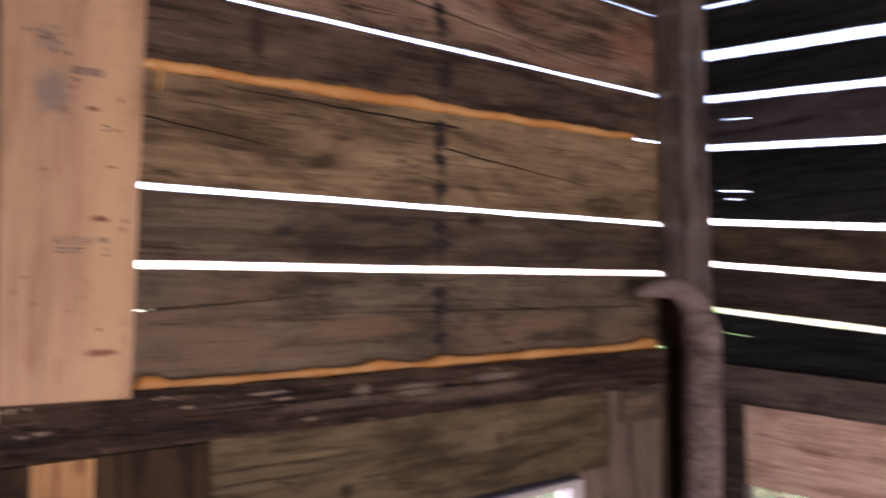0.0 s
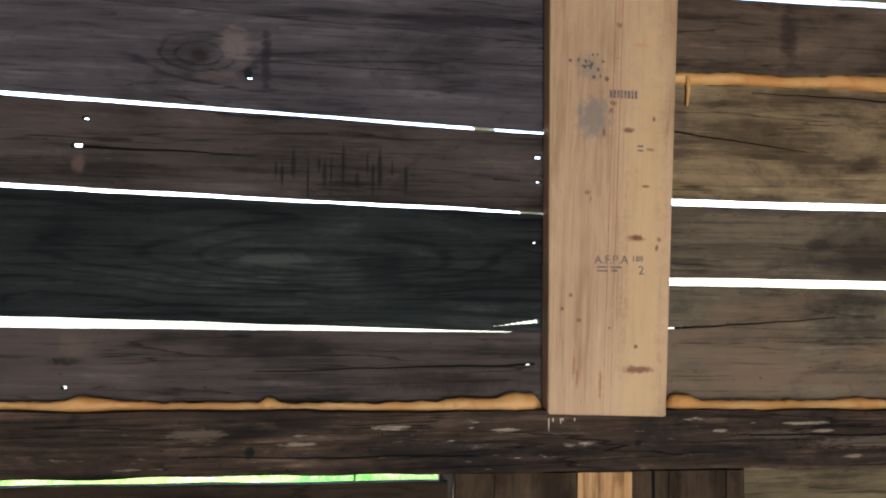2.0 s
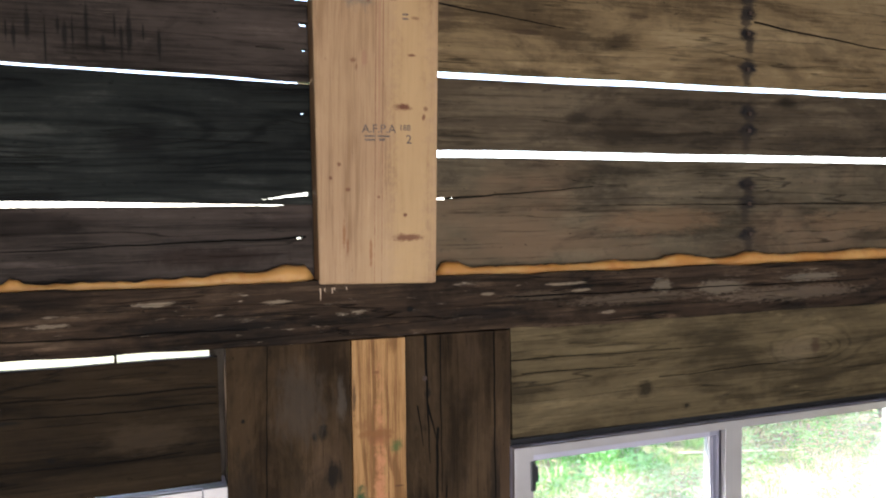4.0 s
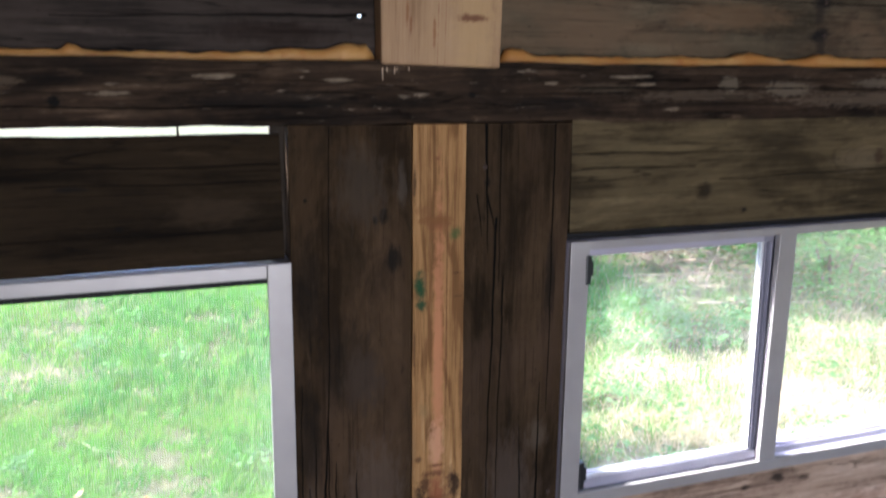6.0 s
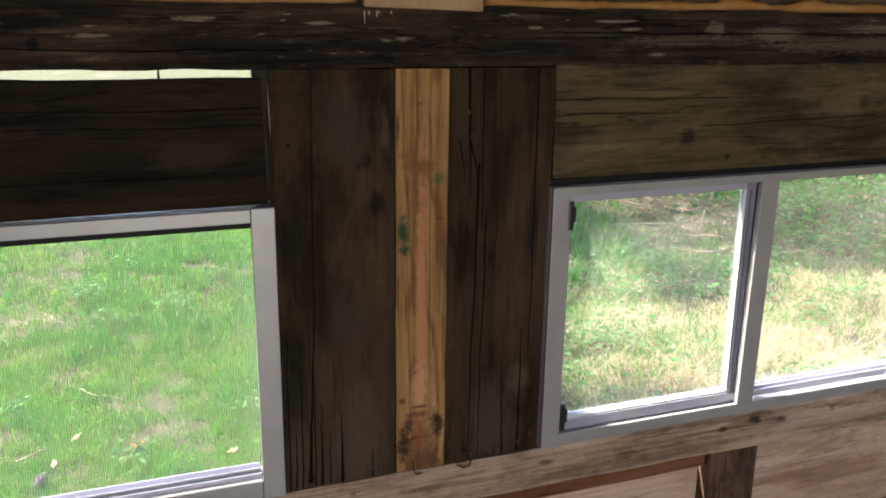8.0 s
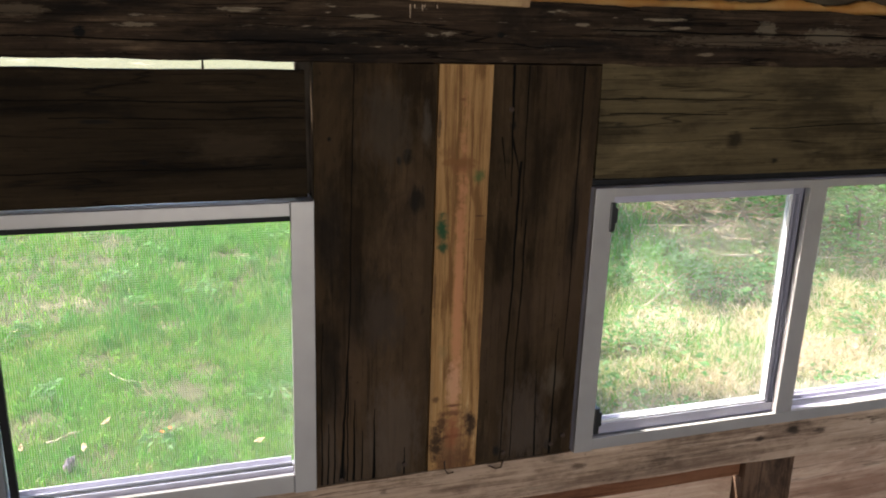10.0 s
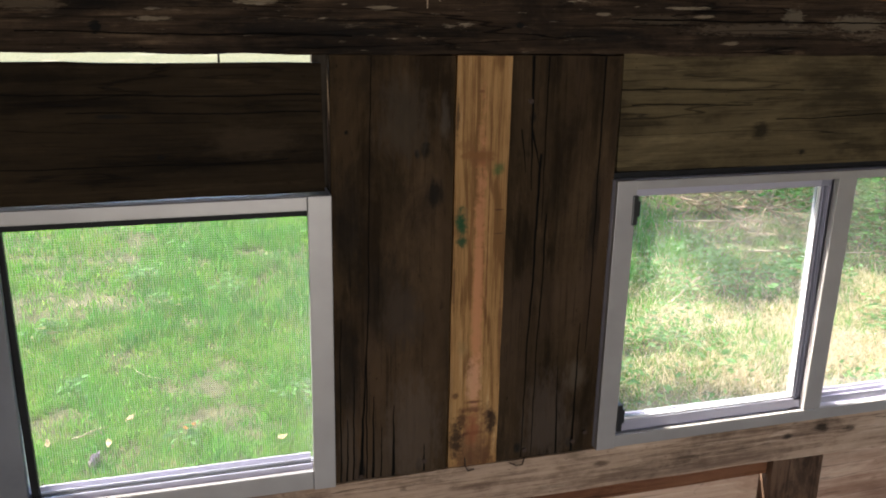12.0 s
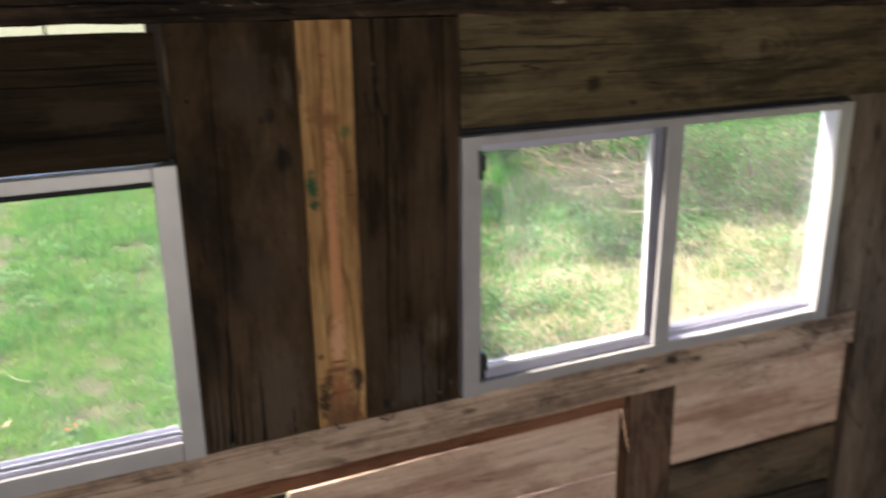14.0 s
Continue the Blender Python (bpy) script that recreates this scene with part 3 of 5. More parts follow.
M_STEM = plain("shrub_bark", (0.16, 0.12, 0.085), 0.85, 0.0, 0.35, 40.0, 0.4)
M_LITTER = plain("dry_leaf", (0.46, 0.34, 0.19), 0.8, 0.0, 0.3)
M_ORANGE = plain("orange_leaf", (0.55, 0.2, 0.04), 0.8, 0.0, 0.2)
n = Nodes("soil_and_thatch")
pos = n.node("ShaderNodeNewGeometry").outputs["Position"]
g1, g2, g3 = n.noise(pos, 0.8, 4.0), n.noise(pos, 14.0, 5.0, 0.65), n.noise(pos, 90.0, 3.0)
gc = n.mix(n.band(g2, 0.35, 0.65), (0.07, 0.075, 0.03), (0.14, 0.135, 0.06))
gc = n.mix(n.math("MULTIPLY", n.band(g1, 0.6, 0.72), 0.4), gc, (0.44, 0.35, 0.25))
gc = n.mix(n.math("MULTIPLY", n.band(g3, 0.5, 0.7), 0.5), gc, (0.06, 0.05, 0.03))
n.bump(g2, 0.8, 0.03)
M_GROUND = n.done(gc, 0.95)

# ---- builders ----


def part(name, bm, material, parent=None, label="", smooth=False, m=None):
    """Links a bmesh (or a mesh) as one mesh object, under a thing or at top level."""
    me = bm
    if isinstance(bm, bmesh.types.BMesh):
        me = bpy.data.meshes.new(name)
        bmesh.ops.recalc_face_normals(bm, faces=bm.faces)
        bm.to_mesh(me)
        bm.free()
    if not me.materials:
        me.materials.append(material)
    if smooth:
        me.polygons.foreach_set("use_smooth", [True] * len(me.polygons))
    ob = new(name, me)
    if m is not None:
        ob.matrix_world = m
    if parent:
        ob.parent = parent
    if label:
        ob["label"] = label
    return ob


def empty(name, label, category, kind="", group=""):
    return tagged(new(name), label, category, group, kind)


def box(bm, x0, x1, y0, y1, z0, z1, bevel=0.0):
    r = bmesh.ops.create_cube(bm, size=1.0, matrix=Matrix.Translation(((x0 + x1) / 2, (y0 + y1) / 2, (z0 + z1) / 2)) @ Matrix.Diagonal((x1 - x0, y1 - y0, z1 - z0, 1)))
    if bevel:
        es = {e for v in r["verts"] for e in v.link_edges}
        bmesh.ops.bevel(bm, geom=list(es), offset=bevel, segments=2, affect="EDGES", profile=0.6)
    return r


def boxed(*a, bevel=0.0):
    bm = bmesh.new()
    box(bm, *a, bevel=bevel)
    return bm


def quad_box(bm, corners, y0, y1, bevel=0.0):
    """A slab whose face is a four-sided outline in x and z, from y0 to y1."""
    a = [bm.verts.new((x, y0, z)) for x, z in corners]
    b = [bm.verts.new((x, y1, z)) for x, z in corners]
    bm.faces.new(a)
    bm.faces.new(b[::-1])
    for i in range(4):
        bm.faces.new((a[i], b[i], b[(i + 1) % 4], a[(i + 1) % 4]))
    if bevel:
        bmesh.ops.bevel(bm, geom=bm.edges[:], offset=bevel, segments=2, affect="EDGES", profile=0.6)
    return bm


def board(name, axes, length, lo, hi, thick, material, parent, label="", rough=0.0015, slits=(), seed=0, step=0.05, bow=0.0):
    """A sawn board. axes: matrix with the length along local x, the depth along local y and the width along local z.
    lo, hi: (at start, at end) of its lower and upper edge; slits: (x0, x1, z0, z1) see-through splits and nail holes."""
    us = list(np.linspace(0, length, max(3, int(length / step) + 1)))
    vs = [0.0, 1.0]
    cells = []
    for x0, x1, z0, z1 in slits:
        xm = (x0 + x1) / 2 / length
        a, b = lo[0] + (lo[1] - lo[0]) * xm, hi[0] + (hi[1] - hi[0]) * xm
        us += [x0, x1]
        vs += [(z0 - a) / (b - a), (z1 - a) / (b - a)]
        cells.append((x0, x1, vs[-2], vs[-1]))
    us, vs = sorted(set(round(float(u), 5) for u in us)), sorted(set(round(float(v), 5) for v in vs))
    ch = min(0.003, thick * 0.2)
    bm = bmesh.new()
    front, back = {}, {}
    for i, u in enumerate(us):
        a = lo[0] + (lo[1] - lo[0]) * u / length + rough * noise.noise((u * 9, seed * 3.1, 0.3)) + rough * 0.6 * noise.noise((u * 31, seed, 4.0))
        b = hi[0] + (hi[1] - hi[0]) * u / length + rough * noise.noise((u * 9, seed * 3.1, 7.3)) + rough * 0.6 * noise.noise((u * 31, seed, 9.0))
        y = bow * noise.noise((u * 1.2, seed, 2.0))
        for j, v in enumerate(vs):
            z = a + (b - a) * v
            inset = ch if j in (0, len(vs) - 1) else 0.0
            front[i, j] = bm.verts.new((u, y + inset * 0.7, z))
            back[i, j] = bm.verts.new((u, y + thick, z))
    full = {(i, j) for i in range(len(us) - 1) for j in range(len(vs) - 1)
            if not any(x0 - 1e-4 <= us[i] and us[i + 1] <= x1 + 1e-4 and v0 - 1e-4 <= vs[j] and vs[j + 1] <= v1 + 1e-4 for x0, x1, v0, v1 in cells)}
    for i, j in full:
        q = [(i, j), (i + 1, j), (i + 1, j + 1), (i, j + 1)]
        bm.faces.new([front[k] for k in q])
        bm.faces.new([back[k] for k in q[::-1]])
        for k, other in ((0, (i, j - 1)), (1, (i + 1, j)), (2, (i, j + 1)), (3, (i - 1, j))):
            if other not in full:
                bm.faces.new((front[q[k]], back[q[k]], back[q[(k + 1) % 4]], front[q[(k + 1) % 4]]))
    return part(name, bm, material, parent, label, m=axes)


def lying(x, y):
    """Axes of a board that lies along +x in the north wall, its face at y."""
    return Matrix(((1, 0, 0, x), (0, 1, 0, y), (0, 0, 1, 0), (0, 0, 0, 1)))


def standing(x, y, z, lean=0.0):
    """Axes of an upright board: length up from z, width towards -x from x. lean: shift in x per metre of height."""
    return Matrix(((lean, 0, -1, x), (0, 1, 0, y), (1, 0, lean, z), (0, 0, 0, 1)))


def along_east(x, y):
    """Axes of a board in the east wall: length towards -y, its face at x."""
    return Matrix(((0, 1, 0, x), (-1, 0, 0, y), (0, 0, 1, 0), (0, 0, 0, 1)))


def tube(pts, radii, sides=12, close=True):
    """A round limb through points, one radius each."""
    bm = bmesh.new()
    rings = []
    pts = [Vector(p) for p in pts]
    side = None
    for i, p in enumerate(pts):
        d = (pts[min(i + 1, len(pts) - 1)] - pts[max(i - 1, 0)]).normalized()
        if side is None:
            side = d.orthogonal()
        side = (side - d * side.dot(d)).normalized()
        other = d.cross(side)
        rings.append([bm.verts.new(p + (side * math.cos(a) + other * math.sin(a)) * radii[i]) for a in [2 * math.pi * k / sides for k in range(sides)]])
    for a, b in zip(rings, rings[1:]):
        for k in range(sides):
            bm.faces.new((a[k], a[(k + 1) % sides], b[(k + 1) % sides], b[k]))
    if close:
        bm.faces.new(rings[0][::-1])
        bm.faces.new(rings[-1])
    return bm


F, S, T = 1.2, 1.242, 0.016  # face of beam and planks, face of the siding, siding thickness

# ---- north wall: siding over the beam ----
wall_north = empty("wall_north", "rough plank wall with daylight showing between weathered boards", "wall", "structure")
XL = -1.6
LEFT = [  # lower edge at x -1.6 and 0.22, upper edge at the same, material, splits
    ((2.083, 2.077), (2.33, 2.33), M_COLD, []),
    ((2.062, 1.968), (2.0827, 2.0767), M_COLD, []),
    ((1.9045, 1.8205), (2.0614, 1.9671), M_COLD, [(1.282, 1.291, 1.891, 1.8965)]),
    ((1.751, 1.687), (1.893, 1.8145), M_UMBER, [(1.035, 1.046, 1.8185, 1.8235), (1.021, 1.037, 1.776, 1.783), (1.75, 1.762, 1.776, 1.782), (1.752, 1.76, 1.7365, 1.7405), (1.68, 1.725, 1.739, 1.741)]),
    # the row of stepped slots stands in for a sunlit torn tongue of wood
    ((1.5447, 1.4876), (1.742, 1.6825), M_INK, [(1.747, 1.754, 1.636, 1.639), *[(1.682 + 0.0095 * k, 1.6915 + 0.0095 * k, 1.4995 + 0.0007 * k, 1.5005 + 0.0014 * k) for k in range(8)]]),
    ((1.375, 1.362), (1.5097, 1.488), M_UMBER, [(1.013, 1.022, 1.404, 1.41), (1.735, 1.745, 1.435, 1.4385)]),
]
for i, (lo, hi, mat, slits) in enumerate(LEFT):
    ln = 1.82
    board("board", lying(XL, S), ln, lo, hi, T, mat, wall_north, slits=slits, seed=i, bow=0.004, rough=0.0004 if i < 3 else 0.0015)
XR = 0.23
RIGHT = [
    ((2.295, 2.295), (2.45, 2.45), M_BROWN, []),
    ((2.0755, 2.0675), (2.287, 2.287), M_TOP, []),
    ((1.924, 1.934), (2.062, 2.054), M_BROWN, []),
    ((1.7165, 1.7015), (1.917, 1.925), M_TAN, []),
    ((1.5835, 1.5635), (1.705, 1.69), M_OLIVE, []),
    ((1.361, 1.357), (1.5695, 1.55), M_GREY, [(0.14, 0.165, 1.495, 1.4985), (0.172, 0.18, 1.497, 1.499)]),
]
for i, (lo, hi, mat, slits) in enumerate(RIGHT):
    board("board", lying(XR, S), 1.74, lo, hi, T, mat, wall_north, slits=slits, seed=20 + i, bow=0.003)
# the joint of the lowest left pair closes beside the stud
part("sliver", quad_box(bmesh.new(), [(0.1, 1.4885), (0.22, 1.482), (0.22, 1.4945), (0.14, 1.4945)], S + 0.002, S + 0.012), M_UMBER, wall_north)
# boards above, up to the roof
board("board", lying(XL, S), 1.82, (2.336, 2.336), (2.46, 2.46), T, M_COLD, wall_north, seed=40)
for k, (z0, z1) in enumerate(((2.463, 2.6), )):
    board("board", lying(XL, S), 3.57, (z0, z0), (z1, z1), T, M_BACK, wall_north, seed=50 + k)

# ---- beam, sill, planks and lintels in one plane ----
beam = tagged(board("wall_beam", lying(-1.0, F), 2.83, (1.2815, 1.26), (1.379, 1.353), 0.04, M_BEAM, None, rough=0.004, seed=60, step=0.03), "dark weathered horizontal timber beam with flaking pale patches", "beam", kind="structure")
beam_end = tagged(board("wall_beam", lying(-1.6, F), 0.597, (1.288, 1.283), (1.384, 1.379), 0.04, M_BEAM, None, rough=0.004, seed=61), "dark weathered end piece of the horizontal timber beam", "beam", kind="structure")

planks = wall_north
board("plank", standing(0.1985, F, 0.556, 0.0145), 0.7145, (0.0, 0.0), (0.1935, 0.1935), 0.038, M_PLANK_1, planks, "dark brown upright plank with splits at its foot", seed=70, rough=0.001)
board("plank", standing(0.4795, F, 0.553, 0.0135), 0.7155, (0.0, 0.0), (0.188, 0.188), 0.038, M_PLANK_2, planks, "dark brown upright plank with a long split", seed=71, rough=0.001)
board("strip", standing(0.29, F - 0.002, 0.556, 0.0135), 0.714, (0.0, 0.0), (0.089, 0.089), 0.038, M_STRIP, planks, "orange-brown pine strip with smudges of green paint", seed=72, rough=0.0012)
board("lintel", lying(-0.95, F + 0.001), 0.953, (1.066, 1.07), (1.2705, 1.261), 0.018, M_LINTEL, planks, "dark brown lintel board over the window", seed=73)
board("lintel", lying(0.492, F + 0.003), 1.036, (1.08, 1.07), (1.274, 1.267), 0.034, M_LINTEL_B, planks, "lintel board over the window, greenish light put into its brown", seed=74)
# two added, hidden boards that block daylight behind the plank and lintel seams
board("backing_board", standing(0.504, S + 0.001, 0.5, 0.0), 0.8, (0.0, 0.0), (0.51, 0.51), 0.02, M_BACK, planks, seed=75)
board("backing_board", standing(0.0, S + 0.002, 1.072, 0.0), 0.18, (0.0, 0.0), (0.05, 0.05), 0.012, M_BACK, planks, seed=92)
board("plank", standing(1.735, F, -0.1, 0.0), 1.361, (0.0, 0.0), (0.2, 0.2), 0.038, M_JAMB, planks, "brown upright plank beside the window", seed=76)
board("plank", standing(1.534, F + 0.002, 0.556, 0.0), 0.52, (0.0, 0.0), (0.117, 0.117), 0.036, M_JAMB, planks, seed=91)
board("plank", standing(1.815, F + 0.006, -0.1, 0.0), 1.361, (0.0, 0.0), (0.078, 0.078), 0.034, M_BROWN, planks, seed=77)
board("plank", standing(-0.952, F, -0.1, 0.0), 1.38, (0.0, 0.0), (0.65, 0.65), 0.04, M_PLANK_1, planks, seed=78)
sill = tagged(board("sill_board", lying(-1.0, F - 0.004), 2.52, (0.484, 0.478), (0.562, 0.5625), 0.05, M_SILL, None, rough=0.003, seed=79), "weathered knotty board under the windows", "sill", kind="structure")

for x in (-0.143,):
    part("splinter", quad_box(bmesh.new(), [(x, 1.258), (x + 0.004, 1.258), (x + 0.003, 1.282), (x + 0.001, 1.282)], F + 0.012, F + 0.02), M_BACK, wall_north)

# ---- wall below the windows ----
board("rail", lying(-0.95, 1.222), 1.9, (0.434, 0.436), (0.486, 0.486), 0.018, M_RED, wall_north, "red-brown rail", seed=80)
board("board", lying(0.145, S), 1.4, (0.27, 0.262), (0.417, 0.442), T, M_PALE, wall_north, "pale new pine board", seed=81)
board("board", lying(-0.95, S), 1.088, (0.27, 0.27), (0.42, 0.42), T, M_OLIVE, wall_north, seed=82)
board("board", lying(-0.95, S), 2.5, (0.1, 0.1), (0.262, 0.256), T, M_PALE, wall_north, "pale new pine board", seed=83)
board("board", lying(-0.95, S), 2.5, (-0.1, -0.1), (0.095, 0.095), T, M_BROWN, wall_north, seed=84)
board("board", lying(1.0, 1.222), 0.532, (0.257, 0.25), (0.474, 0.472), 0.02, M_PALE, wall_north, "pale new pine board", seed=85)
board("board", lying(1.0, 1.222), 0.532, (0.11, 0.085), (0.243, 0.236), 0.02, M_GREY, wall_north, seed=86)
board("board", lying(1.0, 1.222), 0.532, (-0.1, -0.1), (0.1, 0.075), 0.02, M_BACK, wall_north, seed=87)
tagged(board("short_stud", standing(1.0, F + 0.004, -0.1, 0.0), 0.578, (0.0, 0.0), (0.118, 0.118), 0.04, M_SHORT, None, seed=88), "short brown stud under the window", "stud")
# added block that stands for the paler end of the plank
tagged(board("offcut", lying(1.568, F - 0.014), 0.148, (1.178, 1.175), (1.258, 1.256), 0.014, M_GREY, None, seed=89), "pale grey block standing for the plank's paler end", "board")

# ---- stud of new lumber, with its printed grade marks ----
stud = part("wall_stud", quad_box(bmesh.new(), [(0.0, 0.0), (1.1, 0.0), (1.1, 0.229), (0.0, 0.195)], 0.0, 0.044, 0.005), M_STUD, m=standing(0.356, F - 0.004, 1.357, 0.034))
tagged(stud, "new yellow pine stud with red knots and grey mould", "stud")


def lettering(word, size, x, z, name="stamp", lean=0.0):
    cu = bpy.data.curves.new(name, "FONT")
    cu.body, cu.size, cu.extrude, cu.offset = word, size, 0.0002, 0.0002
    tmp = new("letters", cu)
    bpy.context.view_layer.update()
    me = bpy.data.meshes.new_from_object(tmp)
    bpy.data.objects.remove(tmp)
    ob = part(name, me, M_INKPRINT, None, m=Matrix.Translation((x, F - 0.0046, z)) @ Euler((radians(90), radians(lean), 0)).to_matrix().to_4x4())
    ob.parent = stud
    ob.matrix_parent_inverse = stud.matrix_world.inverted()
    return ob


def bars(rows):
    for x, z, w, h in rows:
        ob = part("stamp_bar", boxed(x, x + w, F - 0.0048, F - 0.0042, z, z + h), M_INKPRINT)
        ob.parent, ob.matrix_parent_inverse = stud, stud.matrix_world.inverted()


lettering("A.F.P.A", 0.019, 0.236, 1.603)
lettering("188", 0.013, 0.298, 1.607)
lettering("2", 0.02, 0.309, 1.586)
bars([(0.24, 1.596, 0.018, 0.003), (0.262, 1.596, 0.02, 0.003), (0.24, 1.59, 0.018, 0.003), (0.264, 1.59, 0.01, 0.004)])
bars([(0.262 + 0.006 * k, 1.871, 0.0042, 0.013) for k in range(8)] + [(0.308, 1.785, 0.01, 0.003), (0.308, 1.792, 0.01, 0.003)])
bm = bmesh.new()
for x, h in ((0.161, 0.019), (0.168, 0.006), (0.18, 0.009), (0.1835, 0.004), (0.203, 0.005)):
    quad_box(bm, [(x, 1.358), (x + 0.0022, 1.358), (x + 0.0016, 1.358 - h), (x + 0.001, 1.358 - h)], F - 0.0045, F - 0.003)
fib = part("torn_fibre", bm, M_SPLINTER)
fib.parent, fib.matrix_parent_inverse = stud, stud.matrix_world.inverted()

# ---- foam in the joints ----


def foam(x0, x1, z0, z1, y, r, seed, bulges=(), label="bead of hardened orange foam in the joint over the beam"):
    count = int((x1 - x0) / 0.008)
    pts, radii = [], []
    for i in range(count + 1):
        u = i / count
        x = x0 + (x1 - x0) * u
        rr = r * (1 + 0.2 * noise.noise((x * 9, seed, 0)) + 0.22 * noise.noise((x * 40, seed, 3)) + 0.12 * noise.noise((x * 110, seed, 6)))
        for bx, bw, bh in bulges:
            rr += bh * math.exp(-((x - bx) / bw) ** 2)
        rr *= min(1, 0.5 + 40 * min(u, 1 - u))
        pts.append((x, y + 0.003 * noise.noise((x * 7, seed, 8)), z0 + (z1 - z0) * u + 0.004 * noise.noise((x * 11, seed, 5)) + (rr - r) * 0.5))
        radii.append(rr)
    bm = tube(pts, radii, 14)
    for v in bm.verts:
        v.co += Vector((0, 1, 1)) * 0.0018 * noise.noise(v.co * 70)
    ob = part("foam_bead", bm, M_FOAM, smooth=True)
    return tagged(ob, label, "foam", "foam beads")


foam(-1.0, 0.157, 1.386, 1.37, 1.232, 0.0072, 1, [(0.115, 0.03, 0.011), (0.03, 0.05, 0.005), (-0.275, 0.008, 0.006), (-0.55, 0.03, 0.006), (0.145, 0.012, 0.006)])
foam(0.367, 1.77, 1.367, 1.364, 1.232, 0.0105, 2, [(0.4, 0.02, 0.006), (0.385, 0.008, 0.004), (0.86, 0.04, 0.004), (1.02, 0.03, 0.004), (1.73, 0.04, 0.008), (1.3, 0.05, 0.003)])
foam(0.385, 1.715, 1.92, 1.93, 1.246, 0.0105, 3, [(0.8, 0.1, 0.004), (0.98, 0.06, 0.004)], "bead of hardened orange foam between two boards")
drip = tagged(part("foam_drip", tube([(0.412, 1.236, 1.922), (0.4125, 1.234, 1.9), (0.411, 1.236, 1.872)], [0.004, 0.0035, 0.002], 8), M_FOAM, smooth=True), "thin run of hardened orange foam on a board", "foam")

# ---- nails ----
NAIL_SPOTS = [(1.035, S, z) for z in (1.885, 1.852, 1.812, 1.742, 1.655, 1.622, 1.51, 1.478, 1.418, 2.02, 2.15)]
NAIL_SPOTS += [(0.158, F, 0.585), (0.05, F, 0.57), (0.34, F, 0.58), (0.435, F, 0.585), (0.335, F, 1.2), (0.455, F, 0.6)]
bm = bmesh.new()
bmesh.ops.create_cone(bm, cap_ends=True, segments=10, radius1=0.0035, radius2=0.0045, depth=0.003, matrix=Matrix.Rotation(radians(90), 4, "X"))
nail_me = bpy.data.meshes.new("nail")
bm.to_mesh(nail_me)
bm.free()
nail_me.materials.append(M_NAIL)
for x, y, z in NAIL_SPOTS:
    part("nail", nail_me, M_NAIL, wall_north, m=Matrix.Translation((x + random.uniform(-0.006, 0.006), y - 0.001, z)))
for x, z, a in ((0.238, 0.566, 35), (0.33, 0.56, -30)):
    staple = tube([(-0.014, 0, 0.008), (-0.006, -0.004, -0.004), (0.004, -0.005, -0.008), (0.014, 0, -0.002)], [0.0012] * 4, 6)
    part("bent_nail", staple, M_NAIL, wall_north, "bent rusty nail", m=Matrix.Translation((x, F - 0.003, z)) @ Matrix.Rotation(radians(a), 4, "Y"))

# ---- windows: aluminium sliders ----
Z0, Z1 = 0.568, 1.067


def pane(name, x0, x1, z0, z1, y, parent, material=None):
    ob = part(name, boxed(x0, x1, y, y + 0.003, z0, z1), material or M_GLASS, parent)
    ob.visible_shadow = False
    return ob


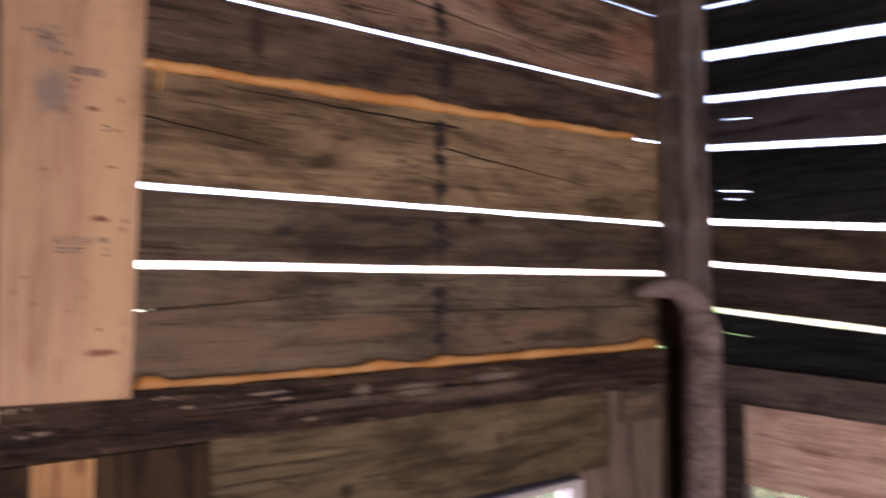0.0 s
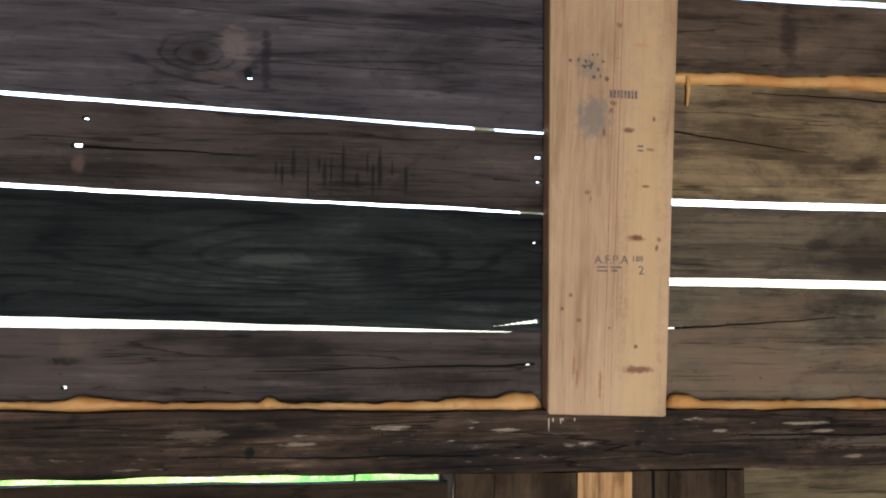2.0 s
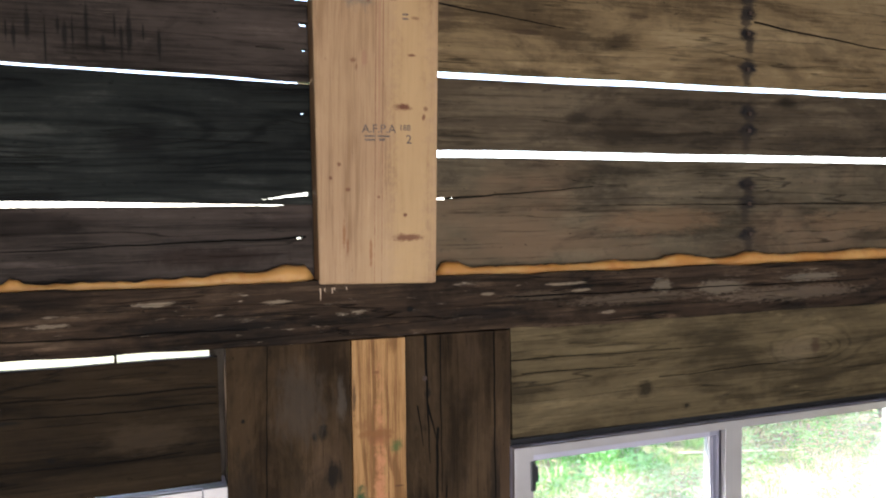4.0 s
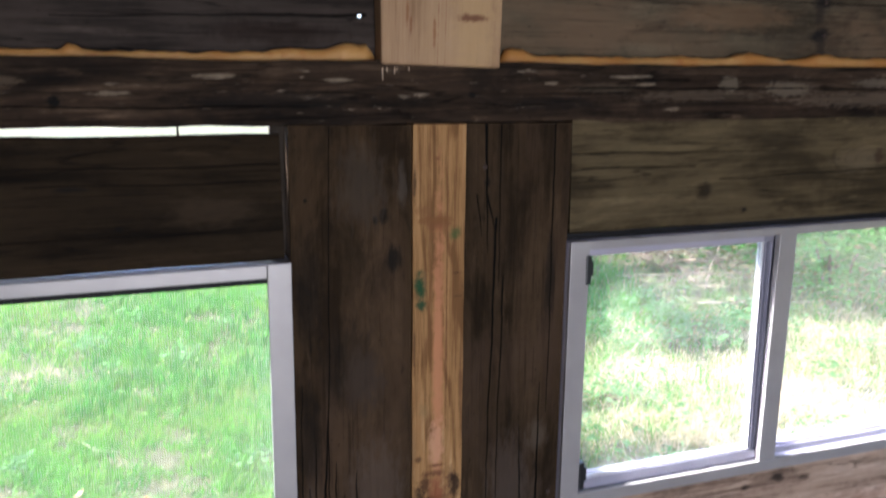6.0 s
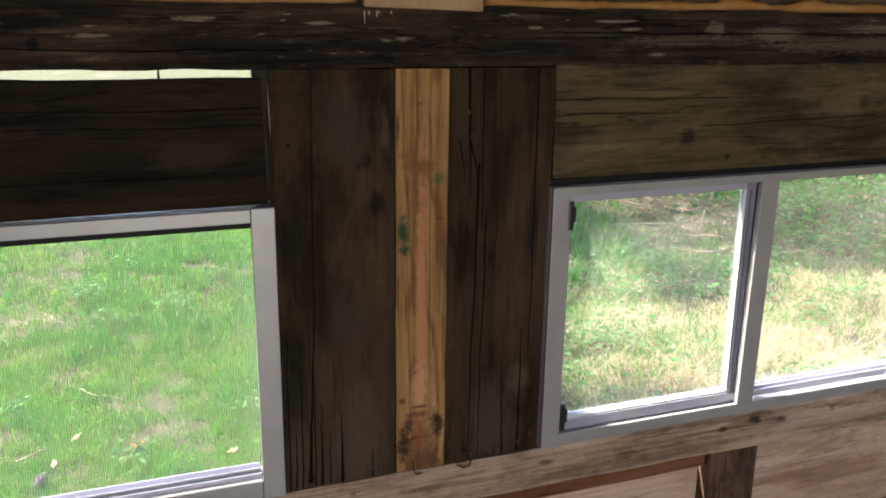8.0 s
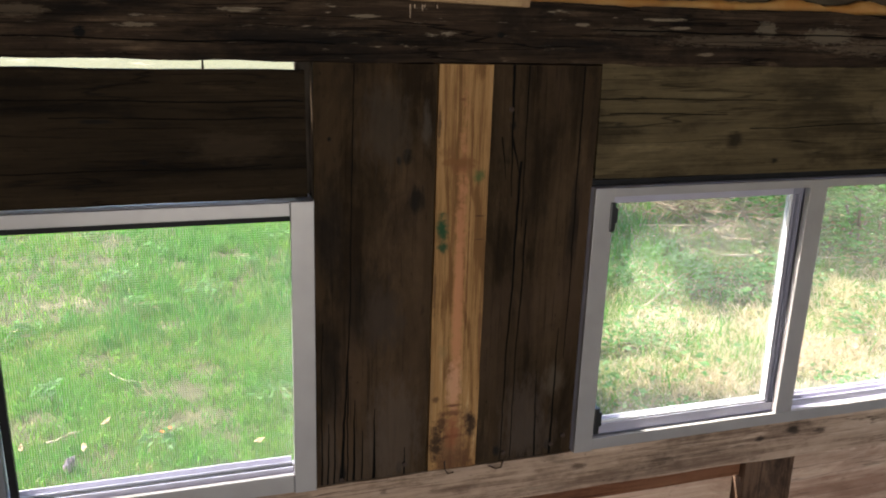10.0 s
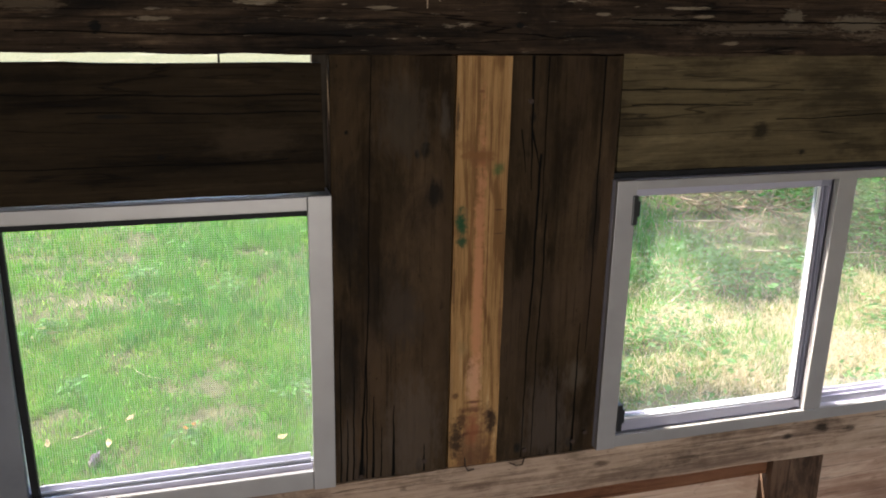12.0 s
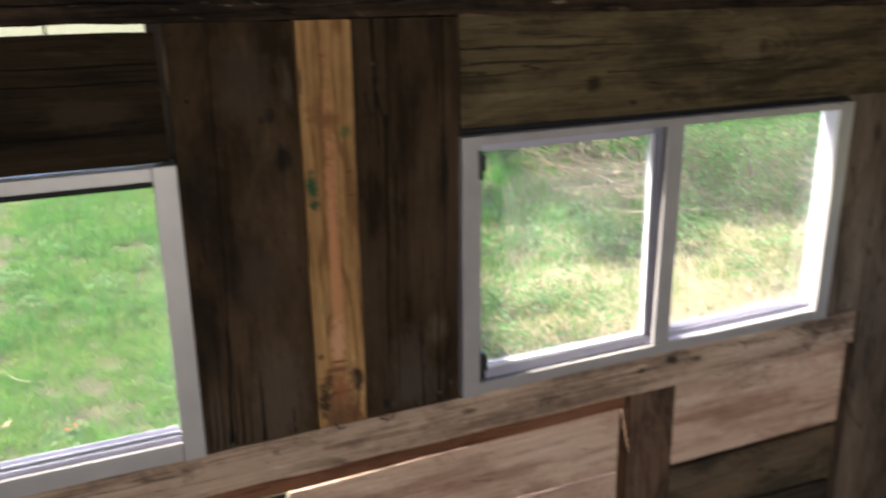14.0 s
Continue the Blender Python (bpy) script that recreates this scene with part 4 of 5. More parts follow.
def slider(name, x0, x1, label):
    """An aluminium slider with its sash in one half."""
    w = empty(name, label, "window", "structure")
    lean = 0.008
    # outer flange: four mitred bars, proud of the boards
    a, b, e = 0.036, (0.022 if name == "window_1" else 0.016), (0.034 if name == "window_1" else 0.024)
    xa, xb = x0 + lean, x1 + lean
    out = [(x0, Z0), (x1, Z0), (xb, Z1), (xa, Z1)]
    inn = [(x0 + a, Z0 + e), (x1 - a, Z0 + e), (xb - a, Z1 - b), (xa + a, Z1 - b)]
    part("left_bar", quad_box(bmesh.new(), [out[0], (x0 + a, Z0), (xa + a, Z1), out[3]], 1.1825, 1.1925, 0.0012), M_ALU, w)
    part("right_bar", quad_box(bmesh.new(), [(x1 - a, Z0), out[1], out[2], (xb - a, Z1)], 1.1825, 1.1925, 0.0012), M_ALU, w)
    part("bottom_bar", quad_box(bmesh.new(), [(x0 + a + 0.0006, Z0 + 0.001), (x1 - a - 0.0006, Z0 + 0.001), (x1 - a - 0.0006, Z0 + e), (x0 + a + 0.0006, Z0 + e)], 1.1845, 1.1925, 0.0012), M_ALU, w)
    part("top_bar", quad_box(bmesh.new(), [(xa + a + 0.0006, Z1 - b), (xb - a - 0.0006, Z1 - b), (xb - a - 0.0006, Z1 - 0.001), (xa + a + 0.0006, Z1 - 0.001)], 1.1845, 1.1925, 0.0012), M_ALU, w)
    # channel behind the flange, deep enough to show its inner faces
    d = 0.006
    mid = [(x0 + a - d, Z0 + e - d), (x1 - a + d, Z0 + e - d), (xb - a + d, Z1 - b + d), (xa + a - d, Z1 - b + d)]
    for i, nm in enumerate(("sill_track", "jamb_track", "head_track", "jamb_track")):
        j = (i + 1) % 4
        part(nm, quad_box(bmesh.new(), [out[i], out[j], mid[j], mid[i]], 1.1935, 1.243, 0.001), M_ALU_IN, w)
    bm = bmesh.new()
    for k in range(3):
        box(bm, x0 + a, x1 - a, 1.2 + 0.018 * k, 1.2025 + 0.018 * k, Z0 + 0.027, Z0 + 0.04)
    part("track_rib", bm, M_ALU_IN, w)
    c = (x0 + x1) / 2
    zi0, zi1 = Z0 + e, Z1 - b
    part("mullion", quad_box(bmesh.new(), [(c - 0.022, zi0 - 0.004), (c + 0.016, zi0 - 0.004), (c + 0.024, zi1 + 0.004), (c - 0.014, zi1 + 0.004)], 1.186, 1.2, 0.0015), M_ALU_DARK if name == "window_1" else M_ALU, w)
    part("mullion_back", boxed(c - 0.008, c + 0.012, 1.203, 1.242, zi0 - 0.005, zi1 + 0.005), M_ALU_IN, w)
    # sliding sash
    s0, s1 = x0 + a, c - 0.004
    sash = empty("sash", "", "")
    sash.parent = w
    st = 0.032
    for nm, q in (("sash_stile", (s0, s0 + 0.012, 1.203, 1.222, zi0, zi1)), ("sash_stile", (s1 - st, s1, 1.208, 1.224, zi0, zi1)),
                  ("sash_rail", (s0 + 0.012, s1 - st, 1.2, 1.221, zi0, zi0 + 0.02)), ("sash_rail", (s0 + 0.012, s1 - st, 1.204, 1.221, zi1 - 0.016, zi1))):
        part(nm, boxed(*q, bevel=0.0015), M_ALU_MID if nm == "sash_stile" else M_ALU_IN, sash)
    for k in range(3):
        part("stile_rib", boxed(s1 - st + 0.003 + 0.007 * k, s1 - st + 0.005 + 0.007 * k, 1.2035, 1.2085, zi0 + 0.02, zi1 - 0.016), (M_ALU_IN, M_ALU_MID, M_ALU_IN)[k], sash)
    part("glazing_bead", boxed(s1 - st - 0.0025, s1 - st, 1.2045, 1.211, zi0 + 0.024, zi1 - 0.016), M_BEAD, sash, "white glazing bead")
    part("glazing_bead", boxed(s0 + 0.012, s1 - st - 0.004, 1.203, 1.211, zi0 + 0.0205, zi0 + 0.0245), M_BEAD, sash, "white glazing bead")
    # solid dark strip that draws the thin line under the rail
    part("rail_groove", boxed(s0, s1, 1.1945, 1.1995, zi0 - 0.002, zi0 + 0.0002), M_ALU_DARK, sash)
    pane("pane", s0 + 0.01, s1 - 0.01, zi0 + 0.018, zi1 - 0.01, 1.214, sash, M_DUSTY)
    return w, c, zi0, zi1


n = Nodes("dusty_window_glass")
n.put(n.bsdf.inputs["Transmission Weight"], 1.0)
n.put(n.bsdf.inputs["IOR"], 1.45)
dn = n.noise(n.coord, 6.0, 5.0, 0.6)
dif = n.node("ShaderNodeBsdfDiffuse")
n.put(dif.inputs[0], (0.7, 0.68, 0.58))
tl = n.node("ShaderNodeBsdfTranslucent")
n.put(tl.inputs[0], (0.7, 0.68, 0.58))
m1, m2 = n.node("ShaderNodeMixShader"), n.node("ShaderNodeMixShader")
n.put(m1.inputs[0], 0.6)
n.put(m2.inputs[0], n.math("MULTIPLY", n.band(dn, 0.1, 0.75), 0.085))
n.done((0.95, 0.97, 0.96), 0.0)
n.tree.links.new(dif.outputs[0], m1.inputs[1])
n.tree.links.new(tl.outputs[0], m1.inputs[2])
n.tree.links.new(n.bsdf.outputs[0], m2.inputs[1])
n.tree.links.new(m1.outputs[0], m2.inputs[2])
n.tree.links.new(m2.outputs[0], n.tree.nodes["Material Output"].inputs[0])
M_DUSTY = n.mat

win_b, cb, zi0, zi1 = slider("window_2", 0.477, 1.403, "aluminium sliding window with a closed dusty sash")
for z0, z1, nm in ((0.99, 1.042, "latch"), (0.602, 0.655, "latch")):
    bm = boxed(0.514, 0.524, 1.18, 1.2045, z0, z1, bevel=0.002)
    box(bm, 0.522, 0.53, 1.183, 1.2, z0 + 0.014, z1 - 0.01, bevel=0.002)
    part(nm, bm, M_LATCH, win_b, "black plastic latch")
# black strip drawn along the dark line above the frame
part("gasket", boxed(0.48, 1.41, 1.204, 1.235, 1.0675, 1.0775), M_RUBBER, win_b, "black strip in the gap above the window")
pane("pane", cb + 0.012, 1.403 - 0.03, zi0, zi1, 1.232, win_b, M_DUSTY)

win_a, ca, zi0, zi1 = slider("window_1", -0.965, 0.002, "aluminium sliding window with an insect screen")
bm = bmesh.new()
scx0, scx1 = ca + 0.02, 0.002 - 0.022
for q in ((scx0 - 0.003, scx0 + 0.008, zi0, zi1), (scx0, scx1, zi0 - 0.004, zi0 + 0.002), (scx0, scx1, zi1 - 0.013, zi1 + 0.004)):
    box(bm, q[0], q[1], 1.206, 1.216, q[2], q[3])
part("screen_frame", bm, M_RUBBER, win_a, "black rubber edge of the insect screen")
verts, faces = [], []
pitch, half = 0.0037, 0.00036
for k in range(int((scx1 - scx0) / pitch)):
    x = scx0 + k * pitch
    i = len(verts)
    verts += [(x - half, 1.211, zi0), (x + half, 1.211, zi0), (x + half, 1.211, zi1), (x - half, 1.211, zi1)]
    faces.append((i, i + 1, i + 2, i + 3))
for k in range(int((zi1 - zi0) / pitch)):
    z = zi0 + k * pitch
    i = len(verts)
    verts += [(scx0, 1.2114, z - half), (scx1, 1.2114, z - half), (scx1, 1.2114, z + half), (scx0, 1.2114, z + half)]
    faces.append((i, i + 1, i + 2, i + 3))
me = bpy.data.meshes.new("screen_mesh")
me.from_pydata(verts, [], faces)
me.materials.append(M_MESH)
tagged(part("screen_mesh", me, M_MESH, win_a, "fine grey insect screen"), kind="stuff")

# ---- corner post, pole and east wall ----
tagged(board("corner_post", standing(1.925, 1.15, -0.1, 0.0), 2.7, (0.0, 0.0), (0.115, 0.115), 0.088, M_POST, None, rough=0.003, seed=100), "dark rough corner post with bands of light", "post")
arc = [(1.775, 1.1 + 0.01 * math.sin(3 * z), z) for z in np.linspace(-0.1, 1.4, 16)]
arc += [(1.775 - 0.09 * (1 - math.cos(t)), 1.1 + 0.03 * (1 - math.cos(t)), 1.42 + 0.1 * math.sin(t)) for t in np.linspace(0.1, 1.5, 8)]
arc += [(1.64, 1.145, 1.515), (1.6, 1.16, 1.505)]
pole = part("crooked_pole", tube(arc, [0.05 + 0.003 * noise.noise((k * 0.7, 1, 2)) for k in range(16)] + list(np.linspace(0.048, 0.028, 8)) + [0.022, 0.01], 16), M_POLE, smooth=True)
tagged(pole, "pale crooked wooden pole leaning in the corner", "pole")

wall_east = empty("wall_east", "dark plank wall with bright gaps between the boards", "wall", "structure")
XE, SL = 1.955, -0.098
GAPS = [  # middle of each gap at y 1.25, its width
    (1.462, 0.017), (1.59, 0.016), (1.711, 0.016), (1.922, 0.018), (2.062, 0.02), (2.188, 0.03), (2.33, 0.012), (2.5, 0.01)]
edges = [(1.31, 0.0)] + GAPS + [(2.9, 0.0)]
EAST_SLITS = {0: [(0.1, 0.19, 1.385, 1.388)], 3: [(0.1, 0.2, 1.782, 1.785), (0.12, 0.18, 1.76, 1.762)], 4: [(0.12, 0.21, 1.982, 1.986)]}
ELEN = 3.9
for k in range(len(edges) - 1):
    a = edges[k][0] + edges[k][1] / 2
    b = edges[k + 1][0] - edges[k + 1][1] / 2
    # mostly the near-black wood on this wall
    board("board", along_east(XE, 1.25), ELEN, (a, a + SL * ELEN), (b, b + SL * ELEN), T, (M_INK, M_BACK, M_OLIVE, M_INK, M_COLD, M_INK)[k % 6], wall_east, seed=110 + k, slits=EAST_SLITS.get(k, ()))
board("rail", along_east(1.93, 1.2), 3.85, (1.205, 1.205 - 0.03 * 3.85), (1.31, 1.31 - 0.05 * 3.85), 0.05, M_POST, wall_east, "grey-brown rail", seed=130)
board("plank", along_east(1.934, 1.24), 0.16, (-0.1, -0.1), (1.203, 1.2), 0.045, M_BACK, wall_east, seed=131)
board("plank", along_east(1.945, 1.078), 3.7, (0.985, 0.93), (1.203, 1.1), 0.03, M_PALE, wall_east, "pale new pine board", seed=132)
board("plank", along_east(1.945, 1.078), 3.7, (-0.1, -0.1), (0.62, 0.62), 0.03, M_BROWN, wall_east, seed=133)
board("plank", along_east(1.945, 0.35), 2.97, (0.62, 0.62), (0.99, 0.99), 0.03, M_BROWN, wall_east, seed=134)

# ---- the rest of the shed ----
wall_west = empty("wall_west", "plain dark plank wall", "wall", "structure")
for k in range(9):
    z = -0.1 + 0.3 * k
    part("board", boxed(-1.63, -1.605, -2.65, 1.27, z, z + 0.295), M_BACK, wall_west)
# unseen wall; its doorway is assumed, as a place for the fill lamp
wall_south = empty("wall_south", "plain dark plank wall with an assumed open doorway, unseen", "wall", "structure")
for k in range(9):
    z = -0.1 + 0.3 * k
    part("board", boxed(-1.6, -0.8, -2.68, -2.655, z, z + 0.295), M_BACK, wall_south)
    part("board", boxed(0.6, 1.95, -2.68, -2.655, z, z + 0.295), M_BACK, wall_south)
    if z > 1.9:
        part("board", boxed(-0.798, 0.598, -2.68, -2.655, z, z + 0.295), M_BACK, wall_south)
ceiling = tagged(part("ceiling", boxed(-1.7, 2.05, -2.75, 1.5, 2.602, 2.64), M_BROWN), "dark plank ceiling", "ceiling", kind="structure")
floor = empty("floor", "worn plank floor", "floor", "structure")
for k in range(20):
    y = -2.65 + 0.195 * k
    part("plank", boxed(-1.6, 1.95, y, y + 0.191, -0.135, -0.1), M_FLOOR, floor)

# ---- outside: ground, lawn, tall grass, shrubs ----
GZ = -0.36


def ground_z(x, y):
    d = math.hypot(x, y)
    return GZ + 0.03 * noise.noise((x * 0.7, y * 0.7, 0)) * min(1, d / 3) + 0.02 * max(0.0, y - 2) * (1 if d < 60 else 0.4)


bm = bmesh.new()
ax = [s * v for s in (-1,) for v in (400, 150, 60, 30, 20, 14, 10)] + list(np.arange(-8, 8.1, 0.4)) + [10, 14, 20, 30, 60, 150, 400]
gv = [[bm.verts.new((x, y, min(ground_z(x, y), 1.2))) for x in ax] for y in ax]
for i in range(len(ax) - 1):
    for j in range(len(ax) - 1):
        bm.faces.new((gv[i][j], gv[i][j + 1], gv[i + 1][j + 1], gv[i + 1][j]))
tagged(part("ground", bm, M_GROUND, smooth=True), "grassy ground with dry patches outside the shed", "ground", kind="structure")

# worn spots where the soil shows: x, y, radius
BARE = [(-0.95, 3.37, 0.28), (-0.27, 3.26, 0.22), (-0.6, 3.05, 0.15), (-0.75, 4.0, 0.16), (-1.3, 4.6, 0.25), (-0.35, 4.35, 0.14)]


def blades(name, material, areas, seed, label, kind_word="grass"):
    """Grass in tufts, each blade a bent tapering strip. areas: (x0, x1, y0, y1, tufts, blades in a tuft, shortest, longest, half width, lie, spread)."""
    rng = np.random.default_rng(seed)
    chunks = []
    for x0, x1, y0, y1, tufts, per, lmin, lmax, width, lie, spread in areas:
        cx, cy = rng.uniform(x0, x1, tufts), rng.uniform(y0, y1, tufts)
        vigour = np.array([0.6 * noise.noise((float(x) * 1.7, float(y) * 1.7, seed)) + 0.5 * noise.noise((float(x) * 6.0, float(y) * 6.0, seed + 5)) for x, y in zip(cx, cy)])
        keep = rng.uniform(-0.6, 0.14, tufts) < vigour
        for bx, by, br in BARE:
            keep &= (np.hypot(cx - bx, cy - by) > br * rng.uniform(0.3, 1.1, tufts)) | (rng.uniform(0, 1, tufts) < 0.15)
        cx, cy, vigour = cx[keep], cy[keep], vigour[keep]
        cz = np.array([ground_z(float(x), float(y)) for x, y in zip(cx, cy)]) - 0.005
        tall = np.clip(1 + 0.9 * vigour, 0.4, 1.9) * rng.uniform(0.7, 1.3, len(cx))
        comb = rng.uniform(0, 6.283, len(cx))
        x, y, z, tall, comb = (np.repeat(a, per) for a in (cx, cy, cz, tall, comb))
        n = len(x)
        x, y = x + rng.normal(0, spread, n), y + rng.normal(0, spread, n)
        h = rng.uniform(lmin, lmax, n) * tall
        a, b = rng.uniform(0, 6.283, n), comb + rng.normal(0, 1.1, n)
        bend = rng.uniform(0.1, 1.0, n) * lie
        wx, wy = width * np.cos(a), width * np.sin(a)
        dx, dy = np.cos(b) * h * bend, np.sin(b) * h * bend
        chunks.append(np.stack([np.stack(q, 1) for q in (
            (x - wx, y - wy, z), (x + wx, y + wy, z), (x + wx * 0.8 + dx * 0.4, y + wy * 0.8 + dy * 0.4, z + h * 0.55),
            (x - wx * 0.8 + dx * 0.4, y - wy * 0.8 + dy * 0.4, z + h * 0.55), (x + dx * 1.3, y + dy * 1.3, z + h * np.maximum(1 - 0.45 * bend, 0.3)))], 1))
    V = np.concatenate(chunks).astype(np.float32)
    n = len(V)
    me = bpy.data.meshes.new(name)
    me.vertices.add(5 * n)
    me.vertices.foreach_set("co", V.ravel())
    me.loops.add(7 * n)
    me.loops.foreach_set("vertex_index", (np.arange(n)[:, None] * 5 + np.array((0, 1, 2, 3, 3, 2, 4))).ravel().astype(np.int32))
    me.polygons.add(2 * n)
    me.polygons.foreach_set("loop_start", (np.arange(n)[:, None] * 7 + np.array((0, 4))).ravel().astype(np.int32))
    me.update(calc_edges=True)
    return tagged(part(name, me, material), label, kind_word, kind="stuff")


blades("lawn_grass", M_GRASS, [(-2.3, 1.3, 2.4, 4.6, 15000, 13, 0.02, 0.06, 0.0017, 1.1, 0.022), (-3.2, 2.0, 4.6, 8.6, 10000, 11, 0.025, 0.07, 0.0024, 1.0, 0.03)], 3, "short bright green lawn with worn spots")
blades("lush_grass", M_LUSH, [(-0.7, 1.5, 4.1, 7.4, 1500, 12, 0.05, 0.14, 0.0024, 0.9, 0.03), (-2.3, 0.9, 2.6, 4.8, 750, 11, 0.04, 0.09, 0.002, 1.0, 0.022), (-2.6, -0.5, 4.8, 7.0, 420, 11, 0.04, 0.1, 0.0024, 1.0, 0.028), (1.3, 3.2, 4.4, 6.6, 330, 14, 0.08, 0.26, 0.0026, 0.8, 0.03), (1.6, 2.6, 3.0, 4.2, 150, 12, 0.06, 0.17, 0.002, 0.9, 0.03), (0.5, 1.6, 2.4, 4.2, 260, 12, 0.04, 0.1, 0.002, 1.0, 0.03), (2.4, 5.0, 3.2, 5.2, 260, 10, 0.05, 0.14, 0.0022, 1.0, 0.03)], 5, "tufts of taller lush green grass")
blades("tall_grass", M_TALL, [(1.2, 5.5, 2.2, 5.4, 3300, 10, 0.02, 0.1, 0.0019, 1.3, 0.035), (2.0, 9.0, 5.4, 8.0, 1400, 8, 0.03, 0.14, 0.003, 1.2, 0.05)], 4, "uncut grass mixed green and straw-coloured")
# straw laid on the sun spots, its colour paled so they look sunlit
STRAW = [(2.48, 4.52, 0.3), (2.11, 3.81, 0.24), (2.4, 3.8, 0.2), (2.85, 3.5, 0.34), (1.73, 3.18, 0.16), (2.05, 3.07, 0.2), (2.45, 3.25, 0.22), (3.1, 3.3, 0.4), (2.6, 2.8, 0.5), (3.5, 3.7, 0.45), (3.3, 2.8, 0.5), (4.0, 3.9, 0.4), (4.2, 3.2, 0.6)]
blades("straw", M_STRAW, [(x - r, x + r, y - r, y + r, int(1000 * r * r) + 12, 11, 0.04, 0.12, 0.0019, 1.9, 0.05) for x, y, r in STRAW], 6, "flattened straw between the grass, coloured pale to brighten the sunlit spots", "straw")


def leaf_cloud(centres, spread, count, size, seed, flat=0.6):
    rng = np.random.default_rng(seed)
    V, Fc = [], []
    for k in range(count):
        c = centres[int(rng.integers(len(centres)))]
        p = np.array(c) + rng.normal(0, spread, 3) * (1, 1, flat)
        nrm = Vector(rng.normal(0, 1, 3) + np.array((0, 0, 0.6))).normalized()
        q = nrm.to_track_quat("Z", "Y").to_matrix()
        s = size * rng.uniform(0.6, 1.3)
        i = len(V)
        V += [tuple(Vector(p) + q @ Vector(o)) for o in ((-s, 0, 0), (0, -s * 0.4, 0.1 * s), (s, 0, 0), (0, s * 0.4, 0.1 * s))]
        Fc.append((i, i + 1, i + 2, i + 3))
    me = bpy.data.meshes.new("crown")
    me.from_pydata(V, [], Fc)
    return me


def shrub(x, y, r, h, count, seed, label, size=0.045):
    rng = random.Random(seed)
    z = ground_z(x, y)
    root = tagged(new("shrub"), label, "shrub", "shrubs behind the lawn")
    root.location = (x, y, z)
    centres = []
    for k in range(8):
        a, t = rng.uniform(0, 6.283), rng.uniform(0.3, 1.0)
        tip = Vector((r * t * math.cos(a), r * t * math.sin(a), h * rng.uniform(0.45, 1.0)))
        knee = tip * 0.5 + Vector((rng.uniform(-0.1, 0.1), rng.uniform(-0.1, 0.1), 0.15 * h))
        part("stem", tube([(0.05 * math.cos(a), 0.05 * math.sin(a), -0.05), knee * 0.6, knee, tip], [0.014, 0.011, 0.008, 0.003], 6), M_STEM, root)
        centres += [tuple(knee), tuple(tip), tuple((knee + tip) / 2)]
        for _ in range(3):
            centres.append((r * rng.uniform(-0.9, 0.9), r * rng.uniform(-0.9, 0.9), h * rng.uniform(0.12, 0.7)))
    part("crown", leaf_cloud(centres, r * 0.22, count, size, seed), M_LEAF, root)


for k, (x, y, r, h) in enumerate([(2.3, 8.2, 0.7, 0.7), (3.3, 7.3, 0.7, 0.8), (4.6, 5.4, 0.6, 0.9), (4.6, 4.75, 0.55, 0.9), (5.3, 4.6, 0.8, 1.2), (5.9, 4.1, 0.8, 1.3), (6.6, 3.6, 0.9, 1.35), (4.3, 7.0, 0.9, 1.0), (5.4, 6.0, 1.0, 1.4), (6.6, 5.4, 1.2, 1.5), (7.8, 4.6, 1.2, 1.5), (9.0, 6.5, 1.4, 1.5), (5.8, 8.0, 1.4, 1.5)]):
    shrub(x, y, r, h, 5200, 40 + k, "leafy green shrub at the edge of the grass", 0.026)

# low broad-leaved weeds
rng = random.Random(9)
WEEDS = [(-0.71, 5.06), (-0.66, 5.2), (-0.21, 4.77), (-0.12, 4.9), (-1.08, 4.38), (-0.45, 5.6), (0.1, 5.3), (0.35, 5.9), (-1.0, 6.2), (0.11, 3.33), (-0.5, 4.55), (0.0, 6.3)]
ROUGH_WEEDS = [(2.0, 3.44), (1.9, 3.5), (2.15, 3.5), (2.92, 4.09), (2.8, 4.2), (3.05, 4.0), (2.6, 4.15), (1.75, 3.4), (3.2, 4.3), (3.4, 4.15), (2.2, 4.3), (3.6, 4.6), (3.0, 4.6)]
bm = bmesh.new()
for k in range(66):
    lawn = k < 20
    if k < len(WEEDS):
        x, y = WEEDS[k]
    elif lawn:
        x, y = rng.uniform(-2.2, 1.2), rng.uniform(2.8, 6.5)
    elif k - 20 < len(ROUGH_WEEDS):
        x, y = ROUGH_WEEDS[k - 20]
    else:
        x, y = rng.uniform(1.5, 5.0), rng.uniform(2.6, 5.2)
    rad = rng.uniform(0.05, 0.1) if lawn else rng.uniform(0.08, 0.17)
    cs = [(rng.uniform(-rad, rad), rng.uniform(-rad, rad), rng.uniform(0.03, rad * 0.9)) for _ in range(5)]
    me = leaf_cloud(cs, rad * 0.45, 34 if lawn else 70, 0.02 if lawn else 0.022, 300 + k)
    me.transform(Matrix.Translation((x, y, ground_z(x, y) + 0.025)))
    bm.from_mesh(me)
    bpy.data.meshes.remove(me)
tagged(part("weeds", bm, M_WEED), "pale green broad-leaved weeds scattered in the grass", "weeds", kind="stuff")

